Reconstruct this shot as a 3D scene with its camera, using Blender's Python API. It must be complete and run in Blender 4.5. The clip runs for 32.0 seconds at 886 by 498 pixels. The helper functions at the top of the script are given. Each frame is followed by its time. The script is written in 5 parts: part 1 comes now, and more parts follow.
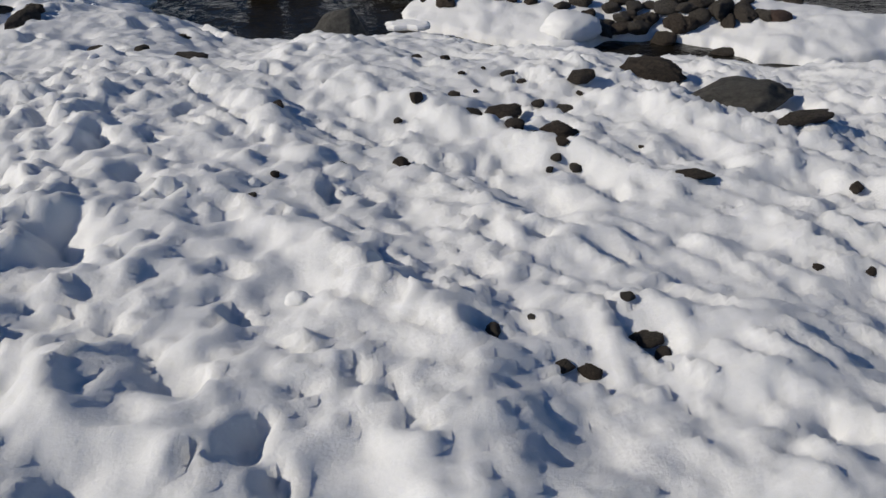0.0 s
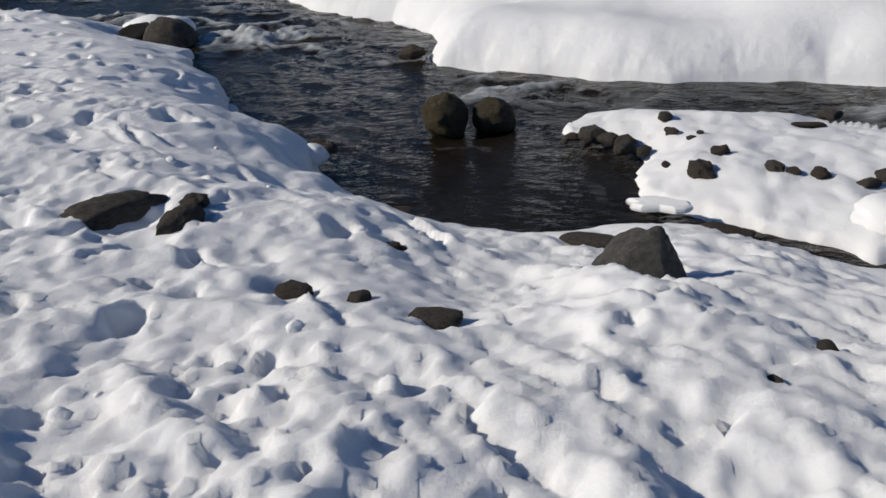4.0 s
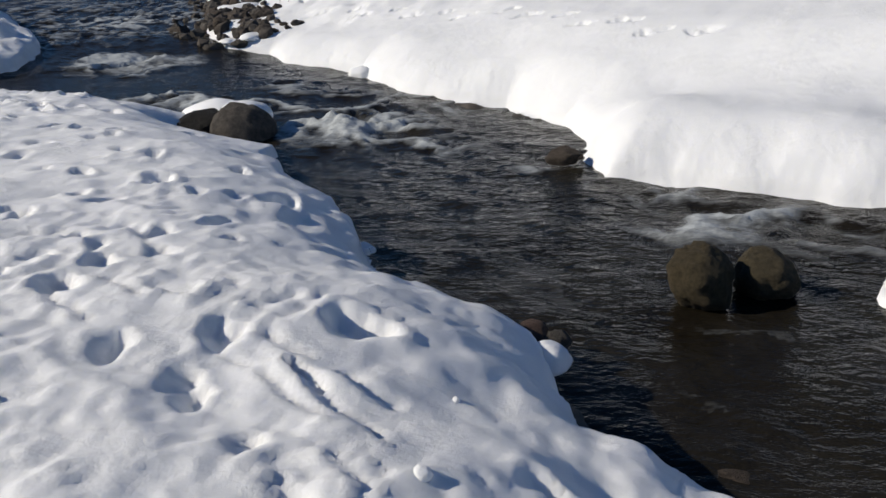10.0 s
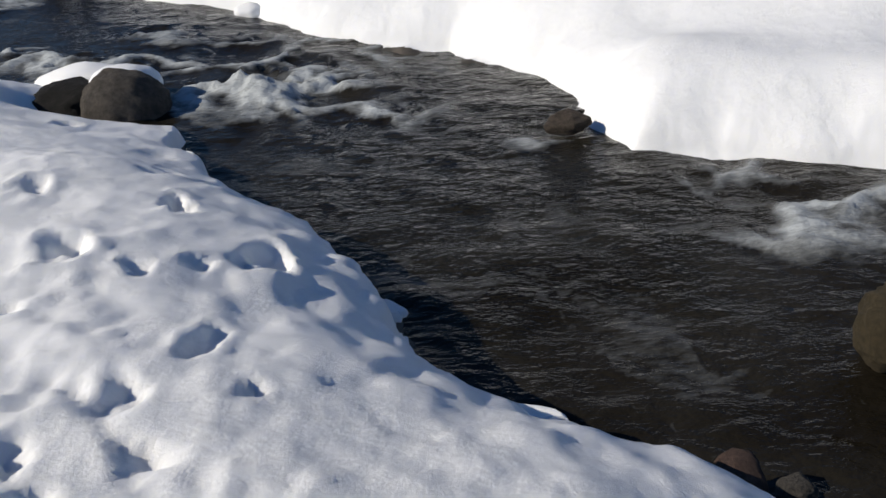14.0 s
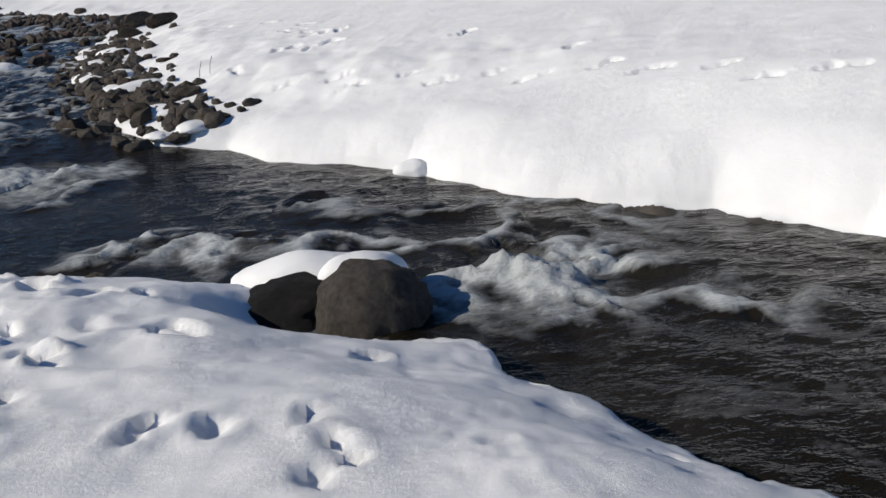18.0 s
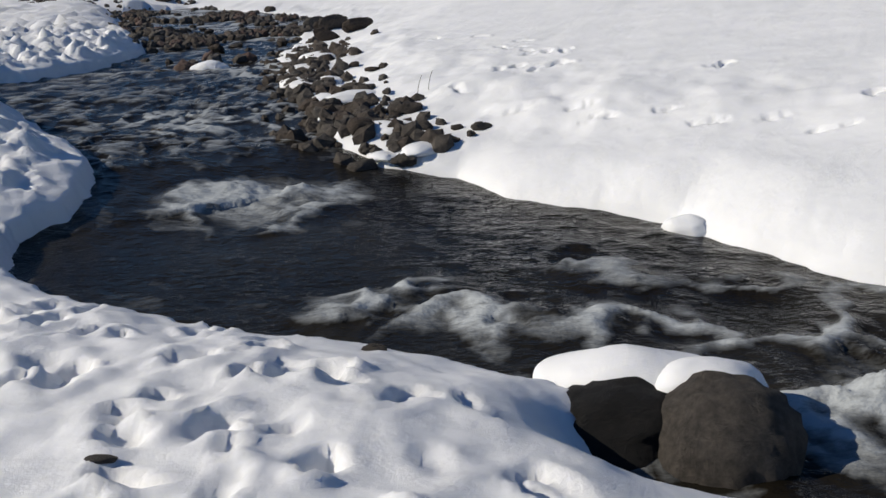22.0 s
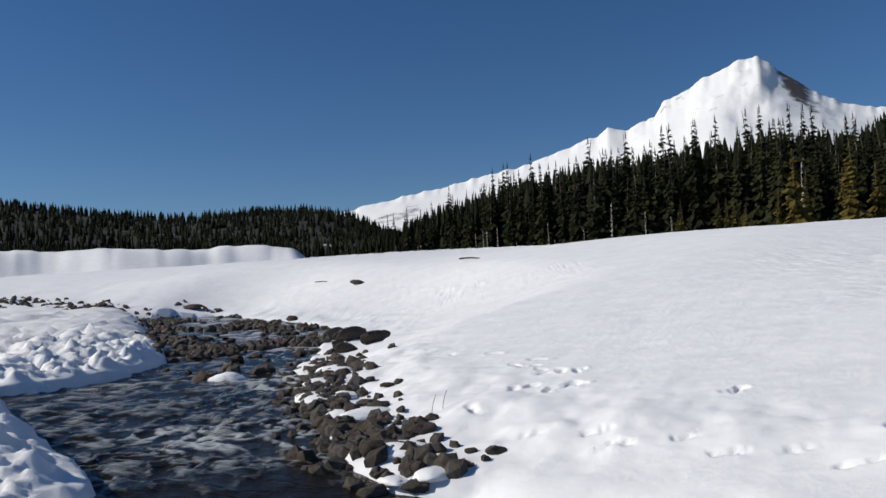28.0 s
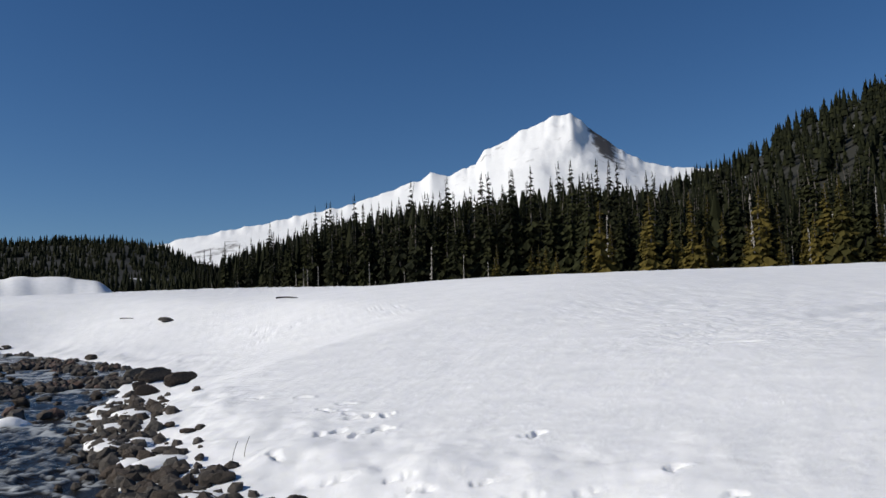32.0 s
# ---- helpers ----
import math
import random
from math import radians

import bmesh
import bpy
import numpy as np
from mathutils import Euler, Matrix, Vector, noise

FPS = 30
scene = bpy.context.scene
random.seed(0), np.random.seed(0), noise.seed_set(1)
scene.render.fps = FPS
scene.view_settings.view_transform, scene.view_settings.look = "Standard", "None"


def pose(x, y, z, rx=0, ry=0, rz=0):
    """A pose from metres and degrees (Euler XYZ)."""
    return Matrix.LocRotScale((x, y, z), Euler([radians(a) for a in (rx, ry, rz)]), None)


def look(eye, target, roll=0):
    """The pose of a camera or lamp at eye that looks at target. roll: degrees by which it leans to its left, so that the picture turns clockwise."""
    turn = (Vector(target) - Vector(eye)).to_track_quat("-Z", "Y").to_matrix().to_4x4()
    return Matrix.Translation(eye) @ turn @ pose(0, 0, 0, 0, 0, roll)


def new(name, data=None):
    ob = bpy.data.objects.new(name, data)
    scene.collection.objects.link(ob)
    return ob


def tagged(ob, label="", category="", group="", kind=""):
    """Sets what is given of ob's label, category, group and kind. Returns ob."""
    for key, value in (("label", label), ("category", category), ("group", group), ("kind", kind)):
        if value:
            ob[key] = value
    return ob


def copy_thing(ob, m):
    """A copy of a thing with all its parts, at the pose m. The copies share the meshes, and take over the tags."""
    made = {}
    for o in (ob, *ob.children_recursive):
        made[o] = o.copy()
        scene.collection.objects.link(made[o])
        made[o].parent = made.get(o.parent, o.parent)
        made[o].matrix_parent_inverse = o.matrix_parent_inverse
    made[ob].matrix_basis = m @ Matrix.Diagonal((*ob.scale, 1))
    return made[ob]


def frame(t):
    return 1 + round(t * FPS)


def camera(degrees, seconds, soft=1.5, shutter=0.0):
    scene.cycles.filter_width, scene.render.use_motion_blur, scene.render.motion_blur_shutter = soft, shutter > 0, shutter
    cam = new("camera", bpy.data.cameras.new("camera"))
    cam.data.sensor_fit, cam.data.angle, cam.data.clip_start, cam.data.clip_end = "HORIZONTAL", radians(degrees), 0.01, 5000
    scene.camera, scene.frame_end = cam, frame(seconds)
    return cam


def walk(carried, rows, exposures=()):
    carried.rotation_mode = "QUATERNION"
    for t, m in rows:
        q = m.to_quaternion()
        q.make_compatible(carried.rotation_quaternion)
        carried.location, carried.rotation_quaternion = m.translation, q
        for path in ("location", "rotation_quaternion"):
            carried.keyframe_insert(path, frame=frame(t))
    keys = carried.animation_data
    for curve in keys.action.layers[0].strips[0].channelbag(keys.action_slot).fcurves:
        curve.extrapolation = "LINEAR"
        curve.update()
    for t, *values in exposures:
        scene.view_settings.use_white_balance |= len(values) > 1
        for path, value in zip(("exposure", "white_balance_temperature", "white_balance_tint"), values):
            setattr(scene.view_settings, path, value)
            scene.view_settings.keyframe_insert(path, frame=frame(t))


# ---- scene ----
cam = camera(54.9, 32.0)
PATH = [
    (0, (0.004, -0.651, 2.221), (0.062, 1.070, 1.204), -2.82),
    (0.5, (0.099, -0.344, 2.202), (0.079, 1.375, 1.180), -6.12),
    (1, (0.036, -0.119, 2.206), (-0.024, 1.657, 1.288), -5.53),
    (1.5, (-0.186, 0.200, 2.209), (-0.117, 2.005, 1.352), -2.93),
    (2, (-0.242, 0.358, 2.240), (-0.126, 2.150, 1.361), -2.91),
    (2.5, (-0.237, 0.774, 2.208), (-0.243, 2.568, 1.323), -4.44),
    (3, (-0.340, 0.968, 2.234), (-0.482, 2.761, 1.359), -4.49),
    (3.5, (-0.696, 1.234, 2.222), (-0.851, 3.056, 1.413), -3.30),
    (5.5, (-1.372, 2.266, 2.268), (-1.568, 4.074, 1.435), -5.07),
    (6, (-1.556, 2.393, 2.296), (-1.713, 4.203, 1.460), -4.91),
    (6.5, (-1.702, 2.671, 2.211), (-1.928, 4.447, 1.321), -5.16),
    (7, (-1.835, 2.973, 2.213), (-2.137, 4.724, 1.295), -5.30),
    (7.5, (-2.070, 3.191, 2.198), (-2.316, 4.966, 1.309), -5.87),
    (8, (-2.192, 3.390, 2.254), (-2.341, 5.170, 1.353), -5.12),
    (8.5, (-2.200, 3.581, 2.194), (-2.498, 5.336, 1.283), -5.41),
    (9, (-2.292, 3.709, 2.229), (-2.587, 5.509, 1.408), -4.40),
    (9.5, (-2.553, 3.975, 2.246), (-2.764, 5.848, 1.578), -3.10),
    (10, (-2.716, 4.207, 2.202), (-2.889, 6.078, 1.516), -2.90),
    (10.5, (-2.870, 4.689, 2.195), (-3.082, 6.535, 1.455), -3.80),
    (11, (-3.086, 4.878, 2.180), (-3.306, 6.702, 1.390), -4.30),
    (11.5, (-3.292, 5.031, 2.210), (-3.377, 6.828, 1.337), -3.70),
    (12, (-3.372, 5.323, 2.168), (-3.382, 7.111, 1.271), -4.00),
    (12.5, (-3.442, 5.618, 2.198), (-3.514, 7.397, 1.287), -5.30),
    (13, (-3.592, 5.851, 2.167), (-3.661, 7.633, 1.261), -5.10),
    (13.5, (-3.831, 6.077, 2.238), (-3.739, 7.864, 1.344), -3.70),
    (14, (-3.861, 6.288, 2.249), (-3.704, 8.073, 1.361), -3.70),
    (14.5, (-3.944, 6.636, 2.292), (-3.899, 8.477, 1.513), -4.80),
    (15, (-4.286, 6.867, 2.292), (-4.368, 8.758, 1.647), -3.70),
    (15.5, (-4.636, 7.049, 2.378), (-4.785, 8.966, 1.828), -3.40),
    (17.5, (-6.121, 8.491, 2.228), (-6.050, 10.409, 1.665), -6.10),
    (18, (-6.233, 8.848, 2.163), (-5.968, 10.737, 1.561), -5.70),
    (18.5, (-6.330, 9.328, 2.199), (-5.903, 11.184, 1.587), -4.60),
    (19, (-6.535, 9.566, 2.145), (-6.002, 11.386, 1.511), -4.10),
    (19.5, (-6.776, 9.698, 2.277), (-6.127, 11.464, 1.599), -4.70),
    (20, (-6.799, 10.099, 2.205), (-6.092, 11.850, 1.545), -4.30),
    (20.5, (-6.804, 10.391, 2.212), (-6.102, 12.163, 1.606), -3.60),
    (21, (-6.986, 10.358, 2.257), (-6.398, 12.178, 1.671), -2.10),
    (21.5, (-7.145, 10.308, 2.274), (-6.855, 12.193, 1.673), -2.20),
    (22, (-7.320, 10.214, 2.355), (-7.368, 12.134, 1.796), -2.80),
    (22.5, (-7.316, 10.288, 2.351), (-7.559, 12.215, 1.872), -3.30),
    (23, (-7.330, 10.297, 2.354), (-7.641, 12.232, 1.953), -2.80),
    (23.5, (-7.343, 10.312, 2.354), (-7.686, 12.252, 2.010), -2.80),
    (24, (-7.342, 10.308, 2.364), (-7.707, 12.253, 2.077), -2.70),
    (24.5, (-7.337, 10.332, 2.394), (-7.693, 12.289, 2.185), -2.50),
    (26.5, (-7.349, 10.244, 2.552), (-7.579, 12.231, 2.571), -2.50),
    (27, (-7.317, 10.237, 2.586), (-7.489, 12.228, 2.666), -2.10),
    (27.5, (-7.305, 10.248, 2.579), (-7.414, 12.241, 2.698), -1.90),
    (28, (-7.291, 10.296, 2.597), (-7.347, 12.290, 2.735), -2.10),
    (28.5, (-7.252, 10.324, 2.610), (-7.265, 12.318, 2.766), -1.90),
    (29, (-7.247, 10.317, 2.621), (-7.199, 12.307, 2.810), -1.80),
    (29.5, (-7.219, 10.333, 2.633), (-7.120, 12.319, 2.851), -1.40),
    (30, (-7.179, 10.305, 2.656), (-7.041, 12.288, 2.876), -1.30),
    (30.5, (-7.168, 10.309, 2.677), (-6.983, 12.288, 2.896), -1.70),
    (31, (-7.154, 10.308, 2.645), (-6.911, 12.280, 2.872), -1.20),
    (31.5, (-7.152, 10.299, 2.658), (-6.844, 12.262, 2.886), -1.40),
    (32, (-7.122, 10.322, 2.656), (-6.762, 12.277, 2.875), -1.30),
]
walk(cam, [(t, look(eye, target, roll)) for t, eye, target, roll in PATH],
     [(0, -0.56, 6830, 10), (1, -0.6, 6830, 10), (3.5, -0.4, 6830, 10), (6, -0.22, 6830, 10), (10, -0.2, 6880, 10), (13, -0.1, 6850, 10), (15.5, -0.14, 6850, 10), (18, -0.22, 6830, 10), (20, -0.3, 6800, 10), (21, -0.4, 6800, 10), (22, -0.24, 6850, 10), (23, -0.23, 6720, 10), (24, -0.25, 6640, 10), (27, -0.2, 6600, 10), (28, -0.18, 6600, 10), (32, -0.18, 6600, 10)])

# ---- world and sun ----
SUN = Vector((-0.84, -0.08, 0.53)).normalized()
world = bpy.data.worlds.new("sky")
scene.world = world
world.use_nodes = True
wn = world.node_tree.nodes
sky = wn.new("ShaderNodeTexSky")
sky.sky_type, sky.sun_disc = "NISHITA", False
sky.sun_elevation = math.asin(SUN.z)
sky.sun_rotation = math.atan2(SUN.x, SUN.y)
sky.altitude, sky.air_density, sky.dust_density, sky.ozone_density = 1300, 1.0, 0.15, 4.0
deep = wn.new("ShaderNodeHueSaturation")
deep.inputs["Saturation"].default_value = 1.2
deep.inputs["Hue"].default_value = 0.505
world.node_tree.links.new(sky.outputs[0], deep.inputs["Color"])
world.node_tree.links.new(deep.outputs[0], wn["Background"].inputs[0])
wn["Background"].inputs[1].default_value = 0.078
sun = new("sun", bpy.data.lights.new("sun", "SUN"))
sun.data.energy, sun.data.angle, sun.data.color = 4.4, radians(0.55), (1.0, 0.95, 0.86)
sun.matrix_world = look(SUN * 50, (0, 0, 0))


# ---- materials ----
def material(name, rough=0.8):
    m = bpy.data.materials.new(name)
    m.use_nodes = True
    nt = m.node_tree
    b = nt.nodes["Principled BSDF"]
    b.inputs["Roughness"].default_value = rough
    return m, nt, b


def node(nt, kind, **sets):
    n = nt.nodes.new(kind)
    for k, v in sets.items():
        n.inputs[k].default_value = v
    return n


def coords(nt):
    return nt.nodes.new("ShaderNodeNewGeometry").outputs["Position"]


def noise_tex(nt, scale, detail=4.0, rough=0.55, where=None):
    n = node(nt, "ShaderNodeTexNoise", Scale=scale, Detail=detail, Roughness=rough)
    nt.links.new(where or coords(nt), n.inputs["Vector"])
    return n.outputs["Fac"]


def ramp(nt, fac, *stops):
    r = nt.nodes.new("ShaderNodeValToRGB")
    while len(r.color_ramp.elements) < len(stops):
        r.color_ramp.elements.new(0.5)
    for e, (p, c) in zip(r.color_ramp.elements, stops):
        e.position = p
        e.color = (*c, 1) if len(c) == 3 else c
    nt.links.new(fac, r.inputs[0])
    return r.outputs[0]


def bump(nt, b, height, strength, distance):
    n = node(nt, "ShaderNodeBump", Strength=strength, Distance=distance)
    nt.links.new(height, n.inputs["Height"])
    nt.links.new(n.outputs[0], b.inputs["Normal"])
    return n


def snow_material():
    m, nt, b = material("snow", 0.75)
    big = ramp(nt, noise_tex(nt, 0.9, 5), (0.3, (0.80, 0.81, 0.82)), (0.7, (0.88, 0.885, 0.89)))
    nt.links.new(big, b.inputs["Base Color"])
    add = node(nt, "ShaderNodeMath")
    add.operation = "MULTIPLY_ADD"
    nt.links.new(noise_tex(nt, 13, 8, 0.7), add.inputs[0])
    add.inputs[1].default_value = 1.6
    nt.links.new(noise_tex(nt, 38, 7, 0.75), add.inputs[2])
    crust = node(nt, "ShaderNodeMath")
    crust.operation = "MULTIPLY"
    nt.links.new(add.outputs[0], crust.inputs[0])
    nt.links.new(ramp(nt, noise_tex(nt, 1.7, 3), (0.38, (0.22, 0.22, 0.22)), (0.62, (1, 1, 1))), crust.inputs[1])
    bump(nt, b, crust.outputs[0], 0.42, 0.018)
    b.inputs["Subsurface Weight"].default_value = 0.4
    b.inputs["Subsurface Radius"].default_value = (1.0, 1.0, 1.1)
    b.inputs["Subsurface Scale"].default_value = 0.03
    return m


def stone_material(name, dark, light, tint):
    m, nt, b = material(name, 0.85)
    b.inputs["Specular IOR Level"].default_value = 0.3
    tex = nt.nodes.new("ShaderNodeTexCoord").outputs["Object"]
    info = nt.nodes.new("ShaderNodeObjectInfo")
    col = ramp(nt, noise_tex(nt, 7, 8, 0.7, tex), (0.3, dark), (0.7, light))
    mix = nt.nodes.new("ShaderNodeMix")
    mix.data_type = "RGBA"
    own = nt.nodes.new("ShaderNodeNewGeometry")
    both = node(nt, "ShaderNodeMath")
    nt.links.new(info.outputs["Random"], both.inputs[0])
    nt.links.new(own.outputs["Random Per Island"], both.inputs[1])
    part_of = node(nt, "ShaderNodeMath")
    part_of.operation = "FRACT"
    nt.links.new(both.outputs[0], part_of.inputs[0])
    nt.links.new(part_of.outputs[0], mix.inputs[0])
    nt.links.new(col, mix.inputs[6])
    mult = nt.nodes.new("ShaderNodeMix")
    mult.data_type, mult.blend_type = "RGBA", "MULTIPLY"
    mult.inputs[0].default_value = 1.0
    nt.links.new(col, mult.inputs[6])
    mult.inputs[7].default_value = (*tint, 1)
    nt.links.new(mult.outputs[2], mix.inputs[7])
    nt.links.new(mix.outputs[2], b.inputs["Base Color"])
    bump(nt, b, noise_tex(nt, 9, 10, 0.8, tex), 0.9, 0.06)
    return m


def plain(name, a, c, scale, rough=0.9, strength=0.3):
    m, nt, b = material(name, rough)
    f = noise_tex(nt, scale, 6)
    nt.links.new(ramp(nt, f, (0.35, a), (0.65, c)), b.inputs["Base Color"])
    bump(nt, b, f, strength, 0.2 / scale)
    return m


SNOW = snow_material()
STONE = stone_material("basalt", (0.045, 0.042, 0.038), (0.150, 0.134, 0.116), (0.72, 0.6, 0.52))
# wet black rock; the snow ledge's shade is painted into its near-black colour
BLACK_SHADE_STONE = stone_material("shaded_black_wet_basalt", (0.006, 0.006, 0.006), (0.022, 0.02, 0.018), (0.8, 0.8, 0.8))
RED_STONE = stone_material("red_basalt", (0.08, 0.055, 0.046), (0.17, 0.12, 0.1), (0.9, 0.8, 0.75))
PALE_STONE = stone_material("pale_grey_basalt", (0.085, 0.082, 0.075), (0.21, 0.20, 0.18), (0.9, 0.88, 0.84))
MOSSY_STONE = stone_material("mossy_basalt", (0.045, 0.038, 0.022), (0.13, 0.108, 0.066), (0.8, 0.72, 0.6))
BED = plain("river_bed", (0.02, 0.018, 0.015), (0.09, 0.075, 0.06), 4.0, 0.7, 0.6)
BARK = plain("bark", (0.06, 0.05, 0.045), (0.16, 0.14, 0.12), 3.0)


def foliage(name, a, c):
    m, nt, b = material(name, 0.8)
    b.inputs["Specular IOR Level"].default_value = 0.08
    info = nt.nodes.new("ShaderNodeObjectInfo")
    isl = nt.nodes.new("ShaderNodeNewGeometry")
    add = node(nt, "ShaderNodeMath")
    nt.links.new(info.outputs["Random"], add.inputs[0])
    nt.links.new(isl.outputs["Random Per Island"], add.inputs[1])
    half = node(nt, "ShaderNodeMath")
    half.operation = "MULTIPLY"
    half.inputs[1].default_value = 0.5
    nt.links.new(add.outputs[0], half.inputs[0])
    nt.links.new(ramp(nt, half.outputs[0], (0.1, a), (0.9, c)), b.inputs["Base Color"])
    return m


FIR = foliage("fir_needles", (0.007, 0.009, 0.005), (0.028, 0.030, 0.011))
# olive-gold needles, lighter than FIR: sunlight on the young pines is in the colour
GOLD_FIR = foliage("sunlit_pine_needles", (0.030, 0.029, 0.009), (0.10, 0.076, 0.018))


def water_material():
    m, nt, b = material("stream_water", 0.06)
    b.inputs["IOR"].default_value = 1.33
    b.inputs["Specular IOR Level"].default_value = 0.16
    foam = nt.nodes.new("ShaderNodeAttribute")
    foam.attribute_name = "foam"
    turn = node(nt, "ShaderNodeMapping")
    turn.inputs["Rotation"].default_value = (0, 0, radians(42))
    turn.inputs["Scale"].default_value = (0.55, 1.5, 1)
    nt.links.new(coords(nt), turn.inputs["Vector"])
    chop = node(nt, "ShaderNodeMapping")
    chop.inputs["Rotation"].default_value = (0, 0, radians(15))
    chop.inputs["Scale"].default_value = (0.8, 1.3, 1)
    nt.links.new(coords(nt), chop.inputs["Vector"])
    fine = noise_tex(nt, 8, 9, 0.72, turn.outputs[0])
    brk = node(nt, "ShaderNodeMath")
    brk.operation = "MULTIPLY_ADD"
    nt.links.new(fine, brk.inputs[0])
    brk.inputs[1].default_value = 2.6
    brk.inputs[2].default_value = -0.25
    tot = node(nt, "ShaderNodeMath")
    tot.operation = "MULTIPLY"
    nt.links.new(foam.outputs["Fac"], tot.inputs[0])
    nt.links.new(brk.outputs[0], tot.inputs[1])
    fac = ramp(nt, tot.outputs[0], (0.13, (0, 0, 0)), (0.9, (0.9, 0.9, 0.9)))
    col = nt.nodes.new("ShaderNodeMix")
    col.data_type = "RGBA"
    nt.links.new(fac, col.inputs[0])
    nt.links.new(ramp(nt, noise_tex(nt, 0.8, 3), (0.35, (0.011, 0.009, 0.006)), (0.7, (0.024, 0.022, 0.018))), col.inputs[6])
    col.inputs[7].default_value = (0.50, 0.53, 0.54, 1)
    nt.links.new(col.outputs[2], b.inputs["Base Color"])
    rr = nt.nodes.new("ShaderNodeMapRange")
    nt.links.new(fac, rr.inputs[0])
    rr.inputs[3].default_value, rr.inputs[4].default_value = 0.07, 0.6
    nt.links.new(rr.outputs[0], b.inputs["Roughness"])
    add = node(nt, "ShaderNodeMath")
    nt.links.new(noise_tex(nt, 3.2, 5, 0.6, turn.outputs[0]), add.inputs[0])
    nt.links.new(noise_tex(nt, 9, 4, 0.55, chop.outputs[0]), add.inputs[1])
    bump(nt, b, add.outputs[0], 0.42, 0.07)
    return m


WATER = water_material()


# ---- land form ----
def smooth(v, a, c):
    u = np.clip((v - a) / (c - a), 0, 1)
    return u * u * (3 - 2 * u)


def lattice(ix, iy, seed):
    h = (ix * 374761393 + iy * 668265263 + seed * 974634537) & 0x7FFFFFFF
    h = ((h ^ (h >> 13)) * 1274126177) & 0x7FFFFFFF
    return ((h ^ (h >> 16)) & 0xFFFF) / 65535.0 * 2 - 1


def field(x, y, size, seed=0):
    """Smooth noise of about -1 to 1 with bumps of that size."""
    u, v = x / size, y / size
    iu, iv = np.floor(u).astype(np.int64), np.floor(v).astype(np.int64)
    fu, fv = u - iu, v - iv
    fu, fv = fu * fu * fu * (fu * (fu * 6 - 15) + 10), fv * fv * fv * (fv * (fv * 6 - 15) + 10)
    a, b = lattice(iu, iv, seed), lattice(iu + 1, iv, seed)
    c, d = lattice(iu, iv + 1, seed), lattice(iu + 1, iv + 1, seed)
    return (a * (1 - fu) + b * fu) * (1 - fv) + (c * (1 - fu) + d * fu) * fv


def fbm(x, y, size, octaves=4, seed=0, gain=0.5):
    total, amp = 0, 1.0
    for k in range(octaves):
        ca, sa = math.cos(0.7 + k), math.sin(0.7 + k)
        total = total + amp * field(x * ca - y * sa, x * sa + y * ca, size / 2 ** k, seed + 7 * k)
        amp *= gain
    return total


NEAR_BANK = [(60, -4), (14, 3.6), (6, 5.2), (3, 5.75), (2.1, 5.9), (1.1, 6.25), (0.5, 6.8), (-0.3, 7.0), (-1.1, 7.15), (-1.8, 7.25),
             (-2.12, 7.55), (-2.28, 8.05), (-2.36, 8.42), (-2.68, 8.80), (-3.10, 9.06), (-3.45, 9.5), (-3.7, 10.1), (-3.9, 10.55), (-4.15, 11.2),
             (-4.3, 11.8), (-4.6, 12.4), (-4.85, 12.85), (-5.2, 13.4), (-5.73, 14.1), (-6.47, 14.61), (-7.26, 15.00), (-8.05, 15.40), (-9.18, 15.79), (-10.20, 16.25), (-11.11, 17.15),
             (-11.39, 17.94), (-11.16, 18.57), (-11.56, 20.21), (-12.24, 21.23), (-12.81, 21.91), (-13.82, 23.27), (-15.64, 25.76), (-17.11, 27.34),
             (-16.20, 28.25), (-15.52, 31.08), (-15.64, 33.91), (-17.11, 37.87), (-19.37, 41.83), (-22.20, 49.75), (-26.16, 58.81)]
FAR_BANK = [(-22.77, 62.21), (-15.97, 54.28), (-13.14, 47.49), (-12.35, 39.57), (-11.67, 33.34), (-10.65, 27.11), (-9.75, 24.28), (-8.96, 21.79), (-8.28, 20.89),
            (-7.37, 20.49), (-6.81, 19.53), (-5.90, 18.85), (-5.22, 18.28), (-4.77, 17.38), (-4.32, 16.81), (-3.64, 16.19), (-2.84, 15.68), (-2.1, 14.6), (-1.85, 13.5),
            (-1.97, 12.8), (-1.85, 12.2), (-1.3, 12.0), (-0.6, 11.6), (0.3, 11.2), (0.8, 10.95), (1.5, 10.9), (2.4, 10.8), (4, 10), (7, 8.9), (14, 7), (60, -1)]
FAR_SOFT = [(-22.77, 62.21), (-15.97, 54.28), (-12.35, 39.57), (-10.65, 27.11), (-8.28, 21.11), (-4.77, 17.72), (-1.4, 14.0), (3, 10.8), (14, 7.2), (60, -1)]
ISLAND = [(-0.48, 9.25), (-0.25, 9.7), (0.1, 9.8), (0.8, 9.6), (1.5, 9.5), (1.8, 9.05), (2.5, 8.6), (3.0, 8.3), (3.4, 7.7), (4.2, 7.2), (5.2, 6.6), (4.6, 6.1),
          (3.4, 5.95), (2.9, 6.1), (2.7, 6.6), (2.2, 6.85), (1.8, 6.85), (1.5, 6.5), (1.25, 6.45), (0.95, 6.75), (0.5, 7.0), (0.18, 7.42), (0.03, 7.66),
          (-0.1, 7.95), (0.1, 8.3), (0.0, 8.72), (-0.25, 9.0)]


